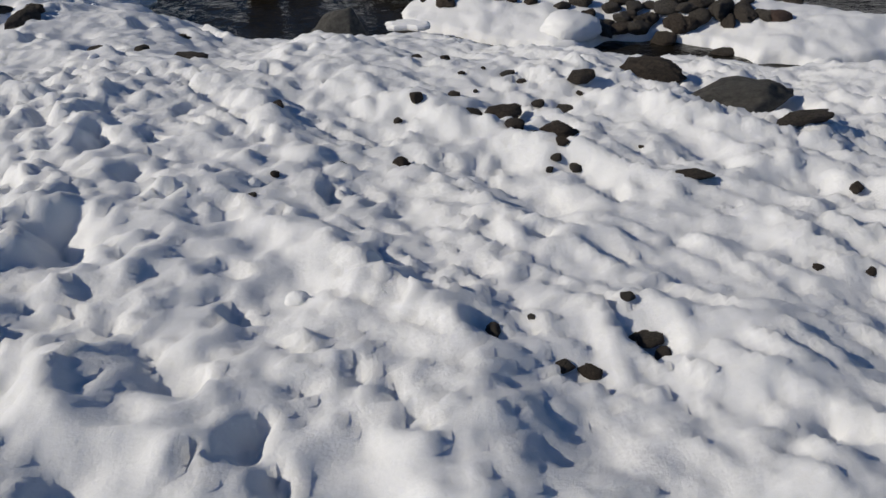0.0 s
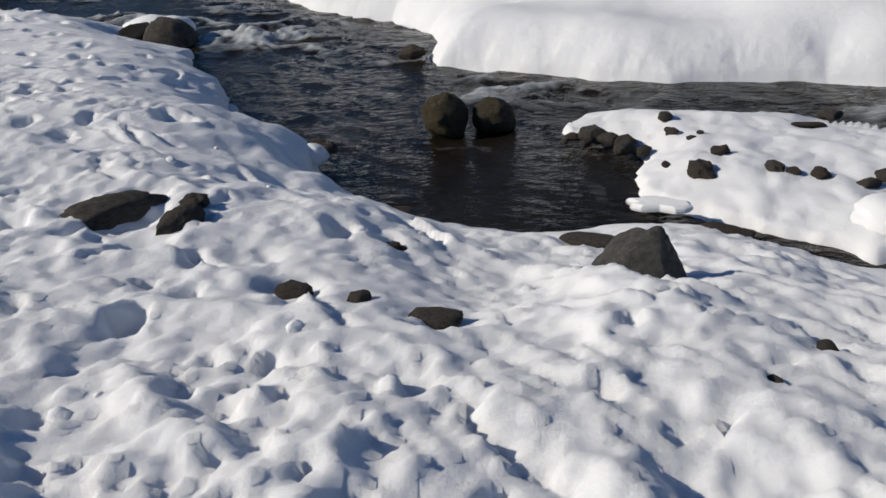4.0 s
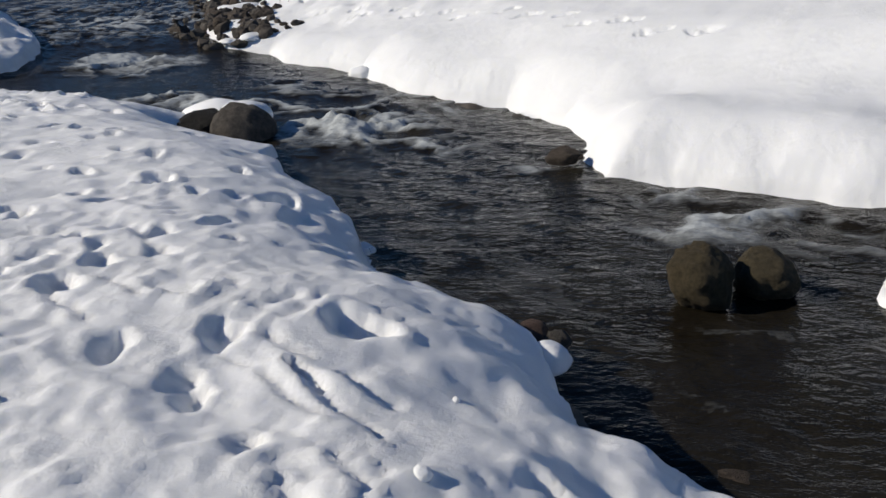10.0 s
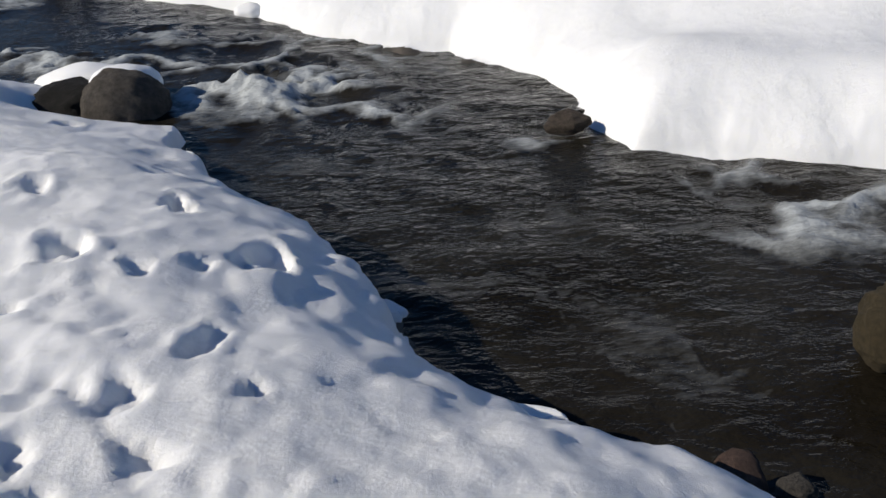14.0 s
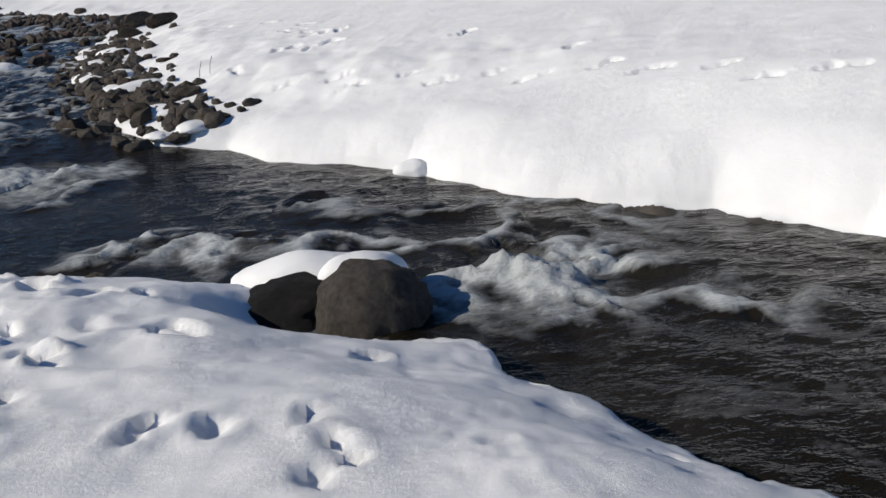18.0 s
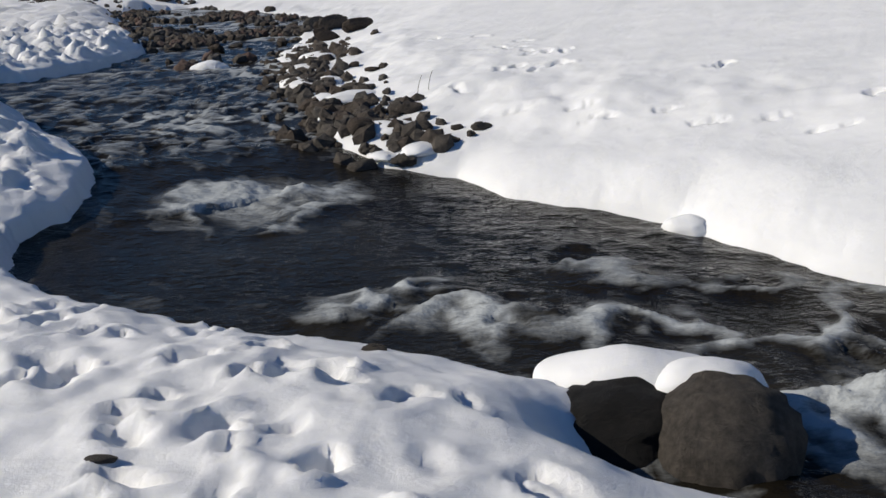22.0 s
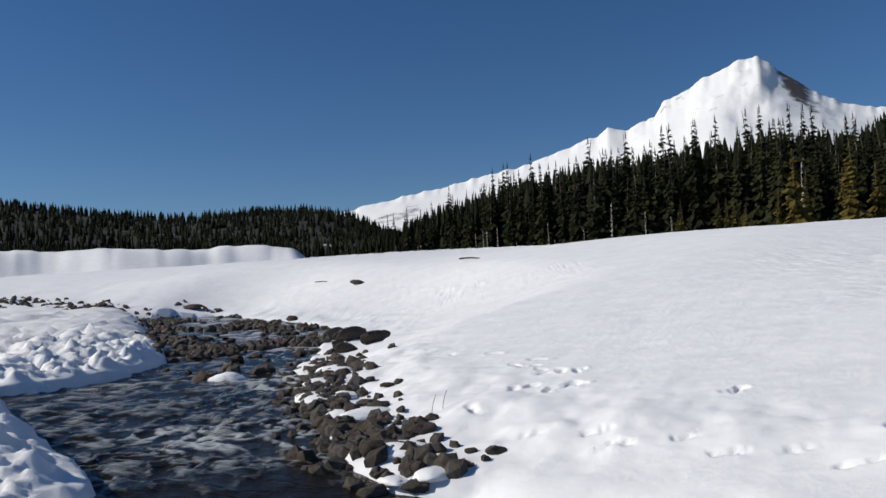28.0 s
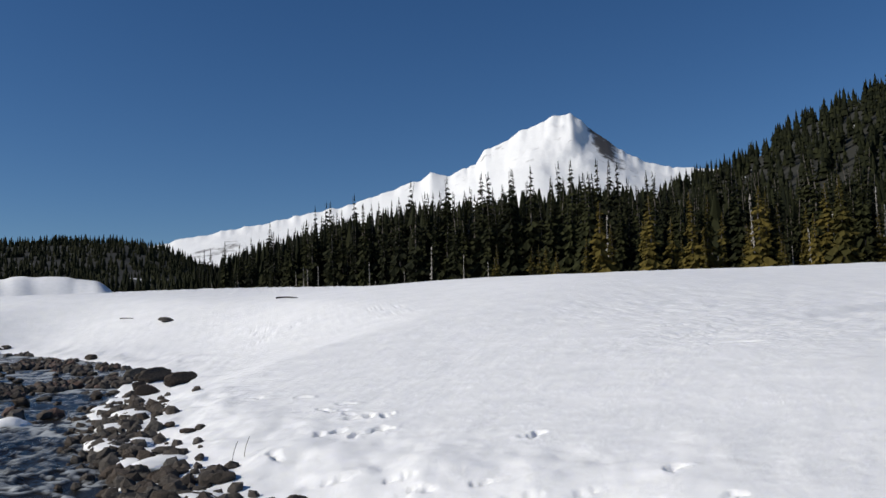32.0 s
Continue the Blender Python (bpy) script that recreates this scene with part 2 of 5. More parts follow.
def edge_distance(x, y, line, closed):
    best = np.full(x.shape, 1e9)
    pairs = list(zip(line, line[1:] + line[:1])) if closed else list(zip(line, line[1:]))
    for (ax, ay), (bx, by) in pairs:
        dx, dy = bx - ax, by - ay
        k = np.clip(((x - ax) * dx + (y - ay) * dy) / (dx * dx + dy * dy), 0, 1)
        best = np.minimum(best, (x - ax - k * dx) ** 2 + (y - ay - k * dy) ** 2)
    return np.sqrt(best)


def soft_distance(x, y, line):
    """Way to a line, with no creases where two of its stretches are equally near."""
    total = 0
    for (ax, ay), (bx, by) in zip(line, line[1:]):
        dx, dy = bx - ax, by - ay
        k = np.clip(((x - ax) * dx + (y - ay) * dy) / (dx * dx + dy * dy), 0, 1)
        total = total + (np.hypot(x - ax - k * dx, y - ay - k * dy) + 0.05) ** -6.0
    return total ** (-1 / 6.0) - 0.05


def inside(x, y, line):
    odd = np.zeros(x.shape, bool)
    for (ax, ay), (bx, by) in zip(line, line[1:] + line[:1]):
        if ay != by:
            odd ^= ((ay > y) != (by > y)) & (x < (bx - ax) * (y - ay) / (by - ay) + ax)
    return odd


def water_level(x, y):
    return np.interp(y - 0.8 * x, [-50, 6, 10, 14.5, 17.6, 20, 21, 22.7, 26.6, 29.5, 39.7, 68, 170, 450],
                     [-1.5, -0.12, -0.06, -0.03, 0.0, 0.08, 0.13, 0.165, 0.256, 0.607, 1.06, 2.135, 5.87, 13.3])


SIDE_X = np.linspace(-120, 120, 961)
SIDE_Z = np.cumsum(0.03 + 0.09 * smooth(SIDE_X, -13, -6) - 0.032 * smooth(SIDE_X, 0, 9)) * 0.25
SIDE_Z = SIDE_Z - np.interp(-4.17, SIDE_X, SIDE_Z)


def meadow(x, y):
    x, y = (x + 0.127) / 1.132, (y + 0.054) / 1.132
    r = np.hypot(x + 6, y - 9)
    k = np.minimum(1, 95 / np.maximum(r, 1))
    u, v = -6 + (x + 6) * k, 9 + (y - 9) * k
    side = np.interp(u, SIDE_X, SIDE_Z)
    return 1.003 + 1.132 * (0.106 * (v - 18.1) + side - 2.5 * smooth(r, 95, 130) + 0.12 * field(x, y, 9, 5) * smooth(r, 15, 60) + 1.9 * smooth(np.minimum(r, 95), 32, 95) * (1 - smooth(u, -12, 10)))


def bank_top(x, y):
    z = 0.93 - 0.045 * (np.minimum(y, 14) - 3) + 0.05 * (-np.maximum(x, -8) - 1) - 0.11 * smooth(y, 3.6, 5.2) - 0.03 * smooth(y, 8, 11)
    z = z - 0.13 * (1 - smooth(y, 5.0, 6.8)) + 0.05 * smooth(x, 0.3, 1.3) + (0.06 * np.exp(-((y - 4.2) / 0.6) ** 2) + 0.16 * np.exp(-((y - 4.9) / 0.5) ** 2)) * smooth(x, -1.1, -0.4)
    up = water_level(x, y) + 0.5 + 0.06 * smooth(y, 12, 20) - 0.13 * np.exp(-((y - 15.0) / 1.6) ** 2)
    return np.maximum(z, up) + 0.08 * np.exp(-np.abs(z - up) * 6)


rng = np.random.default_rng(7)
# boot prints that stand out, stretch by stretch
PRINTS_START = [(-1.15, 1.83, 0.24), (-1.05, 2.30, 0.14), (-1.34, 2.78, 0.13), (-1.48, 2.25, 0.12), (-0.83, 1.29, 0.10), (-0.62, 1.02, 0.13), (-0.40, 0.81, 0.12), (-0.52, 0.70, 0.08), (-0.34, 0.68, 0.11),
                (-0.02, 0.82, 0.10), (0.94, 0.80, 0.12), (-0.09, 1.63, 0.16), (-0.52, 1.36, 0.10), (0.33, 1.55, 0.08), (-0.85, 1.04, 0.11), (-0.36, 1.16, 0.09), (-0.19, 1.03, 0.09),
                (-1.09, 2.78, 0.12), (-1.31, 2.68, 0.17), (-0.66, 2.06, 0.13), (-0.48, 2.00, 0.09), (-0.79, 2.87, 0.10), (-1.65, 3.63, 0.10), (-0.30, 2.42, 0.08), (-1.28, 3.69, 0.12), (-0.97, 2.96, 0.08), (-1.83, 5.43, 0.22)]
PRINTS_PATH = [(-2.35, 4.13, 0.17), (-1.75, 3.86, 0.12), (-1.79, 3.04, 0.13), (-1.64, 2.98, 0.14), (-1.89, 2.83, 0.13), (-1.32, 3.76, 0.11), (-1.05, 3.15, 0.10), (-1.96, 3.66, 0.16), (-2.25, 4.46, 0.15), (-2.48, 4.60, 0.09),
               (-0.71, 3.70, 0.09), (-1.37, 3.18, 0.08), (-2.94, 5.11, 0.10), (-3.46, 5.31, 0.20), (-2.37, 4.19, 0.15), (-2.88, 4.27, 0.14), (-2.84, 6.05, 0.22), (-3.39, 7.42, 0.24), (-1.52, 5.82, 0.18), (-3.84, 6.69, 0.13),
               (-3.68, 5.75, 0.11), (-2.39, 4.90, 0.12), (-1.85, 4.38, 0.12)]
PRINTS_BANK = [(-4.25, 6.97, 0.16), (-3.92, 6.82, 0.14), (-3.72, 5.58, 0.19), (-3.45, 5.32, 0.18), (-3.10, 5.20, 0.12), (-2.61, 6.48, 0.14), (-2.50, 5.70, 0.11), (-1.40, 5.69, 0.22), (-3.58, 6.41, 0.12), (-3.33, 6.13, 0.09),
               (-3.88, 7.20, 0.19), (-4.75, 7.97, 0.18), (-5.05, 8.38, 0.16), (-5.66, 8.80, 0.19), (-3.85, 6.69, 0.10), (-4.76, 7.59, 0.22), (-5.80, 9.91, 0.16), (-4.88, 10.54, 0.20), (-5.08, 8.00, 0.16), (-4.55, 8.24, 0.13),
               (-6.98, 11.75, 0.21), (-6.61, 10.46, 0.18), (-5.29, 9.11, 0.16), (-5.16, 9.70, 0.22)]
PRINTS_RISE = [(-4.81, 10.37, 0.15), (-4.60, 9.73, 0.14), (-4.85, 9.55, 0.13), (-5.21, 9.80, 0.22), (-4.39, 9.87, 0.29), (-5.07, 11.50, 0.15), (-5.59, 10.64, 0.20), (-4.63, 11.07, 0.14), (-4.71, 8.55, 0.17), (-4.91, 8.27, 0.14),
               (-4.30, 8.57, 0.11), (-4.51, 8.87, 0.12), (-5.54, 8.62, 0.14), (-5.12, 7.68, 0.13), (-5.51, 9.27, 0.14), (-6.12, 9.94, 0.14), (-6.40, 11.25, 0.13), (-6.73, 11.70, 0.14)]
PRINTS_POOL = [(-8.07, 14.08, 0.24), (-7.06, 13.02, 0.26), (-7.51, 12.57, 0.22), (-8.38, 13.39, 0.22), (-9.42, 14.17, 0.32), (-8.84, 13.48, 0.16), (-8.09, 13.37, 0.14), (-7.56, 13.81, 0.16), (-8.68, 12.97, 0.14),
               (-11.51, 16.07, 0.34), (-11.12, 16.01, 0.28), (-12.62, 18.42, 0.32), (-12.52, 19.42, 0.32), (-10.51, 14.97, 0.35), (-10.23, 14.32, 0.31), (-9.30, 14.09, 0.30), (-9.49, 13.90, 0.18), (-11.29, 15.33, 0.26),
               (-10.02, 14.53, 0.28), (-9.91, 15.11, 0.23), (-10.80, 14.71, 0.23), (-7.61, 12.17, 0.14), (-13.09, 17.75, 0.26), (-12.26, 17.07, 0.24)]
# scuffs and skid marks trodden into the crust
SCUFFS_START = [[(-0.08, 1.47), (-0.02, 1.31), (0.05, 1.19)], [(0.28, 1.88), (0.30, 1.76), (0.35, 1.69)], [(0.56, 1.32), (0.59, 1.20), (0.63, 1.08), (0.77, 0.96)], [(-0.84, 3.16), (-0.71, 2.91), (-0.62, 2.80), (-0.51, 2.75)],
                [(-0.45, 3.02), (-0.29, 2.88), (-0.15, 2.79)], [(-0.38, 2.50), (-0.35, 2.38), (-0.29, 2.16)], [(-1.12, 3.59), (-0.99, 3.35), (-0.87, 3.24), (-0.80, 3.09), (-0.66, 2.89)], [(-1.27, 3.88), (-1.13, 3.61), (-1.01, 3.39)],
                [(-2.59, 5.02), (-2.38, 4.93), (-2.24, 4.77)], [(-1.80, 4.62), (-1.61, 4.22), (-1.51, 4.12)]]
SCUFFS_BANK = [[(-2.12, 5.09), (-2.02, 4.92)], [(-2.43, 4.98), (-2.22, 4.74)], [(-2.86, 4.79), (-2.83, 4.90), (-2.78, 5.07)], [(-3.43, 6.23), (-3.24, 5.97), (-3.16, 5.90)], [(-3.27, 6.38), (-3.15, 6.17), (-3.05, 6.08)],
               [(-3.54, 6.98), (-3.34, 6.72), (-3.15, 6.53)], [(-3.62, 6.90), (-3.43, 6.68), (-3.23, 6.58)], [(-4.00, 7.18), (-3.88, 7.05), (-3.68, 6.93)], [(-3.55, 6.98), (-3.40, 6.81)], [(-3.34, 6.93), (-3.17, 6.82)],
               [(-4.84, 7.54), (-4.62, 7.35), (-4.40, 7.18)], [(-3.83, 7.20), (-3.69, 7.15), (-3.48, 7.04)], [(-4.57, 7.71), (-4.33, 7.45)], [(-4.86, 8.62), (-4.73, 8.43), (-4.54, 8.09)], [(-4.92, 8.22), (-4.81, 8.07)]]
# animal and boot tracks across the far meadow
TRACKS = [(-6.47, 21.80), (-5.71, 21.33), (-5.59, 20.76), (-4.82, 20.52), (-4.53, 19.84), (-3.84, 19.52), (-3.58, 18.91), (-2.78, 18.41), (-2.52, 17.83), (-1.91, 17.28), (-1.74, 16.74), (-1.19, 16.39), (-0.96, 15.63), (-0.4, 15.3)]
TRAMPLED = [(-7.77, 28.99), (-6.84, 28.14), (-6.49, 26.36), (-6.26, 26.10), (-6.05, 25.68), (-5.42, 25.11), (-5.64, 24.06), (-5.81, 23.98), (-5.99, 25.27), (-6.34, 24.38), (-6.07, 23.90), (-7.32, 23.44), (-6.01, 26.68), (-5.76, 25.30),
            (-6.65, 24.30), (-3.71, 22.09), (-2.79, 19.60)]
# broken crust far out on the meadow
CRUST = [(-7.51, 53.20), (-8.39, 54.63), (-6.94, 52.79), (-8.03, 50.84), (5.97, 33.82), (6.47, 36.33), (5.21, 31.67), (7.38, 39.22), (3.56, 30.07), (3.37, 28.11), (7.93, 36.78), (-3.53, 49.96), (-2.44, 48.08)]


# small stones in the near snow, each in its melt hollow
POKING = [(-0.19, 3.80, 0.055), (0.07, 4.10, 0.10), (0.22, 3.90, 0.07), (0.29, 3.63, 0.05), (0.41, 3.68, 0.035), (0.53, 3.62, 0.09), (0.59, 3.55, 0.06), (0.23, 3.34, 0.065), (0.34, 3.36, 0.03),
          (0.63, 3.22, 0.075), (0.75, 3.18, 0.10), (0.85, 3.33, 0.04), (0.04, 3.14, 0.09), (0.30, 3.05, 0.095), (-0.05, 3.04, 0.05), (0.62, 2.54, 0.06), (0.59, 2.49, 0.05), (0.55, 2.43, 0.04), (0.66, 2.44, 0.07),
          (0.96, 2.58, 0.03), (-1.57, 5.40, 0.11)]
SUNKEN = [(-0.29, 2.55, 0.08), (-0.04, 2.55, 0.07), (-0.53, 2.36, 0.05), (-0.59, 2.16, 0.05), (1.69, 2.18, 0.07), (1.29, 1.62, 0.05), (1.45, 1.59, 0.05), (0.19, 1.22, 0.07), (0.31, 1.30, 0.03),
          (0.36, 1.10, 0.07), (0.43, 1.09, 0.07), (0.62, 1.23, 0.09), (0.59, 1.35, 0.05), (0.65, 1.17, 0.06), (-0.60, 3.14, 0.09)]
HOLLOWS = [(0.45, 3.05, 0.20), (0.50, 2.84, 0.16), (0.62, 2.76, 0.2), (1.32, 3.62, 0.3), (1.62, 3.25, 0.55), (-0.42, 4.95, 0.4), (-2.95, 5.52, 0.42), (-2.58, 5.36, 0.26),
           (-1.86, 4.58, 0.2), (-1.27, 4.33, 0.22), (-1.57, 4.47, 0.1)]


def dent(x, y, z, px, py, a, l, b, d, rim=0.15):
    m = (np.abs(x - px) < 3 * l) & (np.abs(y - py) < 3 * l)
    if not m.any():
        return
    xs, ys = x[m], y[m]
    u = (xs - px) * math.cos(a) + (ys - py) * math.sin(a) + 0.30 * l * field(xs, ys, 0.04 + 0.7 * l, 61) + 0.02 * field(xs, ys, 0.06, 64)
    v = -(xs - px) * math.sin(a) + (ys - py) * math.cos(a) + 0.30 * l * field(xs, ys, 0.04 + 0.7 * l, 62) + 0.02 * field(xs, ys, 0.06, 65)
    q = np.sqrt((u / l) ** 2 + (v / b) ** 2)
    z[m] += -d * (1 - smooth(q, 0.6, 1.15)) * (0.72 + 0.5 * fbm(xs, ys, 0.09, 2, 63)) + rim * d * (0.8 + 0.9 * field(xs, ys, 0.11, 66)) * np.exp(-((q - 1.45) / 0.4) ** 2)


def scuff(x, y, z, line, b, d):
    """A narrow groove with a pushed-up ridge of crust along one side."""
    ax, ay = np.array(line).T
    m = (x > ax.min() - 0.2) & (x < ax.max() + 0.2) & (y > ay.min() - 0.2) & (y < ay.max() + 0.2)
    xs, ys = x[m], y[m]
    xs, ys = xs + 0.03 * field(xs, ys, 0.13, 71), ys + 0.03 * field(xs, ys, 0.13, 72)
    q = edge_distance(xs, ys, line, False) / b
    side = edge_distance(xs + 0.8 * b, ys + 0.6 * b, line, False) / b
    z[m] += -d * np.exp(-q ** 2) + 0.45 * d * np.exp(-(side / 1.3 - 1.0) ** 2 * 4) * (q > 0.8)


def prints(x, y, z):
    """Boot prints trodden into the near bank, and tracks over the meadow."""
    for px, py, w in PRINTS_START + PRINTS_PATH + PRINTS_BANK + PRINTS_RISE + PRINTS_POOL:
        dent(x, y, z, px, py, radians(rng.normal(110, 30)), 0.62 * w * rng.uniform(0.9, 1.2), 0.40 * w * rng.uniform(0.85, 1.15), min(0.09, 0.32 * w + 0.012), 0.2)
    for line in SCUFFS_START + SCUFFS_BANK:
        scuff(x, y, z, line, rng.uniform(0.016, 0.026), rng.uniform(0.016, 0.03))
    for _ in range(620):
        px, py = rng.uniform(-24, 2.0), rng.uniform(0.0, 34)
        if px > -1.2 - 0.36 * max(0, py - 1) + rng.normal(0, 0.25) or py > 8 - 1.15 * px:
            continue
        big = 1.0 if py < 18 else 1.8
        dent(x, y, z, px, py, radians(rng.normal(105, 40)), big * rng.uniform(0.08, 0.16), big * rng.uniform(0.05, 0.085), rng.uniform(0.02, 0.06) if py < 15 else rng.uniform(0.04, 0.1), 0.2)
    for _ in range(90):
        px, py = rng.uniform(-1.9, 0.9), rng.uniform(0.9, 4.6)
        dent(x, y, z, px, py, radians(rng.normal(120, 50)), rng.uniform(0.04, 0.09), rng.uniform(0.025, 0.05), rng.uniform(0.012, 0.04), 0.35)
    for _ in range(150):
        px, py = rng.uniform(-12.5, -7.6), rng.uniform(11.2, 17.5)
        dent(x, y, z, px, py, radians(rng.normal(120, 40)), rng.uniform(0.10, 0.17), rng.uniform(0.06, 0.10), rng.uniform(0.04, 0.09), 0.3)
    for px, py, size in POKING + SUNKEN + HOLLOWS:
        dent(x, y, z, px, py, rng.uniform(0, 3), 0.62 * size + 0.025, 0.55 * size + 0.02, 0.15 * size + 0.006, 0.12)
    for px, py in TRACKS:
        dent(x, y, z, px, py, radians(-14 + rng.normal(0, 6)), 0.24, 0.085, 0.06, 0.0)
    for px, py in CRUST:
        for _ in range(2):
            dent(x, y, z, px + rng.normal(0, 0.5), py + rng.normal(0, 0.9), radians(rng.normal(0, 25)), rng.uniform(0.4, 0.7), rng.uniform(0.15, 0.25), rng.uniform(0.03, 0.05), 0.3)
    for px, py in TRAMPLED:
        dent(x, y, z, px, py, radians(rng.uniform(0, 180)), rng.uniform(0.15, 0.24), rng.uniform(0.08, 0.11), rng.uniform(0.05, 0.09), 0.15)


def land(x, y):
    """Height of the snow or the river bed, and the way from the water's edge."""
    wob = 0.06 * field(x, y, 0.5, 3) + 0.035 * field(x, y, 0.19, 4) + 0.015 * field(x, y, 0.09, 6)
    dn, df, di = edge_distance(x, y, NEAR_BANK, False), edge_distance(x, y, FAR_BANK, False), edge_distance(x, y, ISLAND, True)
    river = inside(x, y, NEAR_BANK + FAR_BANK)
    isle = inside(x, y, ISLAND)
    w = water_level(x, y)
    shift = (0.3 - 0.13 * smooth(y, 9.0, 10.5) + 0.25 * smooth(y, 10.9, 11.8) * (1 - smooth(y, 12.8, 13.5)) - 0.12 * np.exp(-((y - 14.0) / 0.5) ** 2)) * smooth(-x, -0.2, 0.9)
    sn = np.where(river, -dn, dn) - shift
    sf = np.where(river, -df, df)
    d = np.where(isle, di, np.where(river, np.maximum(np.maximum(sn, sf), -di), np.where(dn < df, sn, sf))) + np.where(dn < df, wob, 0.06 * field(x, y, 1.1, 3) + 0.02 * field(x, y, 0.4, 8))
    k = 0.03 + 0.4 * np.minimum(dn, df)
    far = smooth(dn - df, -k, k)
    rough = fbm(x, y, 0.9, 5, 11, 0.55)
    # near bank: trodden lumps on the upper side, wind ridges towards the water
    trod = smooth(-0.55 - 0.40 * np.maximum(0, y - 1.5) - x, -0.9, 0.5) * smooth(d, 0.3, 1.3)
    p0, q0 = x * 0.4 - y * 0.92, x * 0.92 + y * 0.4
    lumps = 0.05 - 0.085 * np.abs(fbm(x, y, 0.55, 3, 21, 0.45)) + (0.022 - 0.010 * smooth(y, 5, 7)) * fbm(x, y, 0.24, 4, 23, 0.5) + 0.014 * (1 - np.abs(fbm(x, y, 0.19, 3, 24, 0.5))) ** 3
    p, q = x * 0.75 + y * 0.66, x * 0.66 - y * 0.75
    wind = 0.026 * fbm(p * 1.25, q * 0.8, 0.5, 4, 25, 0.55) + 0.016 * fbm(p * 1.4, q * 0.75, 0.17, 4, 27, 0.7)
    near = 1 - smooth(y, 3.2, 5.0)
    wind = wind * (1 + 0.3 * near) + near * (0.012 * (1 - np.abs(fbm(p * 1.5, q * 0.7, 0.33, 3, 28, 0.5))) ** 2 - 0.05 * np.clip(x - 0.1, 0, 3))
    crest = (0.045 + 0.02 * near) * (1 - np.abs(field(p * 1.3, q * 0.5, 0.8, 29))) ** 3
    plainness = smooth(y, 6.2, 7.6) * 0.8 * (1 - smooth(y, 17, 20.4)) * (0.3 + 0.7 * smooth(x, -8, -6.4))
    clods = 0.03 - 0.05 * np.abs(fbm(x, y, 0.38, 3, 67, 0.5)) + 0.02 * (1 - np.abs(fbm(p0 * 0.6, q0 * 1.3, 0.26, 3, 68, 0.5))) ** 3
    lumps = lumps * (1 - 0.4 * smooth(y, 3.5, 5.0)) + clods * (1 - smooth(y, 2.6, 4.6))
    plainness = np.maximum(plainness, smooth(y, 10.4, 11.6) * (1 - smooth(y, 15, 18)) * 1.3 * smooth(x, -8, -6.6))
    relief = trod * lumps * (0.95 - 0.45 * plainness) + (1 - trod) * (wind + crest - 0.015) * (1 - plainness)
    far_tread = smooth(y, 16.5, 21) * (0.15 * fbm(x, y, 0.6, 4, 45, 0.75) - 0.16 * (1 - np.abs(fbm(x, y, 0.8, 3, 47, 0.6))) ** 5 + 0.08 * np.abs(fbm(x, y, 1.7, 3, 46)))
    crumb = (1 - 0.85 * smooth(y, 7.5, 10)) * (0.012 + 0.012 * (1 - smooth(y, 3, 5))) * np.abs(fbm(x, y, 0.10, 3, 65, 0.7)) * smooth(fbm(x, y, 0.8, 2, 66), -0.4, 0.5)
    crumb = crumb + (0.010 * fbm(x, y, 0.085, 3, 75, 0.7) + 0.012 * np.abs(fbm(x, y, 0.15, 3, 76, 0.6))) * smooth(fbm(x, y, 0.55, 3, 77), -0.3 - 0.3 * near, 0.3) * np.maximum(trod, 0.45 * near) * (1 + 0.8 * near) * (1 - 0.6 * smooth(y, 8, 11))
    open_side = smooth(x, -2.2, -0.9)
    high = (1 - open_side) * (1 - smooth(y, 10.2, 11.8)) * smooth(y, 6.4, 7.4)
    e0 = 0.17 - 0.10 * open_side + 0.08 * high
    dome = 1 - (1 - np.clip(d / (1.9 + 1.2 * open_side), 0, 1)) ** (2.2 - 0.5 * open_side + 1.0 * high)
    nb = w + e0 + (bank_top(x, y) - w - e0) * dome + (relief + far_tread) * smooth(d, 0.02, 0.7) + 0.01 * rough + crumb * (1 - smooth(y, 14, 20)) * smooth(d, 0.0, 0.3)
    nb = nb - 0.07 * np.exp(-((x + 6.3) / 0.8) ** 2 - ((y - 12.95) / 0.6) ** 2) - 0.42 * np.exp(-((x + 6.45) / 0.5) ** 2 - ((y - 13.92) / 0.38) ** 2) - 0.18 * np.exp(-((x + 5.96) / 0.68) ** 2 - ((y - 13.70) / 0.48) ** 2)
    fm = meadow(x, y)
    down = 1 - smooth(y + 0.4 * x, 16.0, 20.0)
    lip = (0.40 + 0.10 * field(x, y, 1.3, 9)) * down + 0.06
    rim = (0.008 * np.abs(fbm(x, y, 0.12, 2, 51, 0.6)) + 0.02 * field(x, y, 0.5, 52) * smooth(d, 0.0, 0.3)) * (1 - smooth(d, 0.15, 0.7)) * (0.4 + 0.6 * down)
    body = 1 - (1 - np.clip(np.where(river, d, d - df + soft_distance(x, y, FAR_BANK)) / 0.8, 0, 1)) ** 2.3
    reach = 1.9 + 0.6 * (1 - down) + 9 * smooth(y, 29, 48)
    rise = fm - w - lip - 0.05
    fb = w + 0.05 + lip * body + rim + 0.5 * (rise + np.sqrt(rise * rise + 0.09)) * smooth(np.where(inside(x, y, NEAR_BANK + FAR_SOFT), -1, 1) * soft_distance(x, y, FAR_SOFT), -0.2, reach) + 0.004 * rough + 0.006 * fbm(x * 0.6 + y * 0.8, (y * 0.6 - x * 0.8) * 3, 1.2, 3, 55)
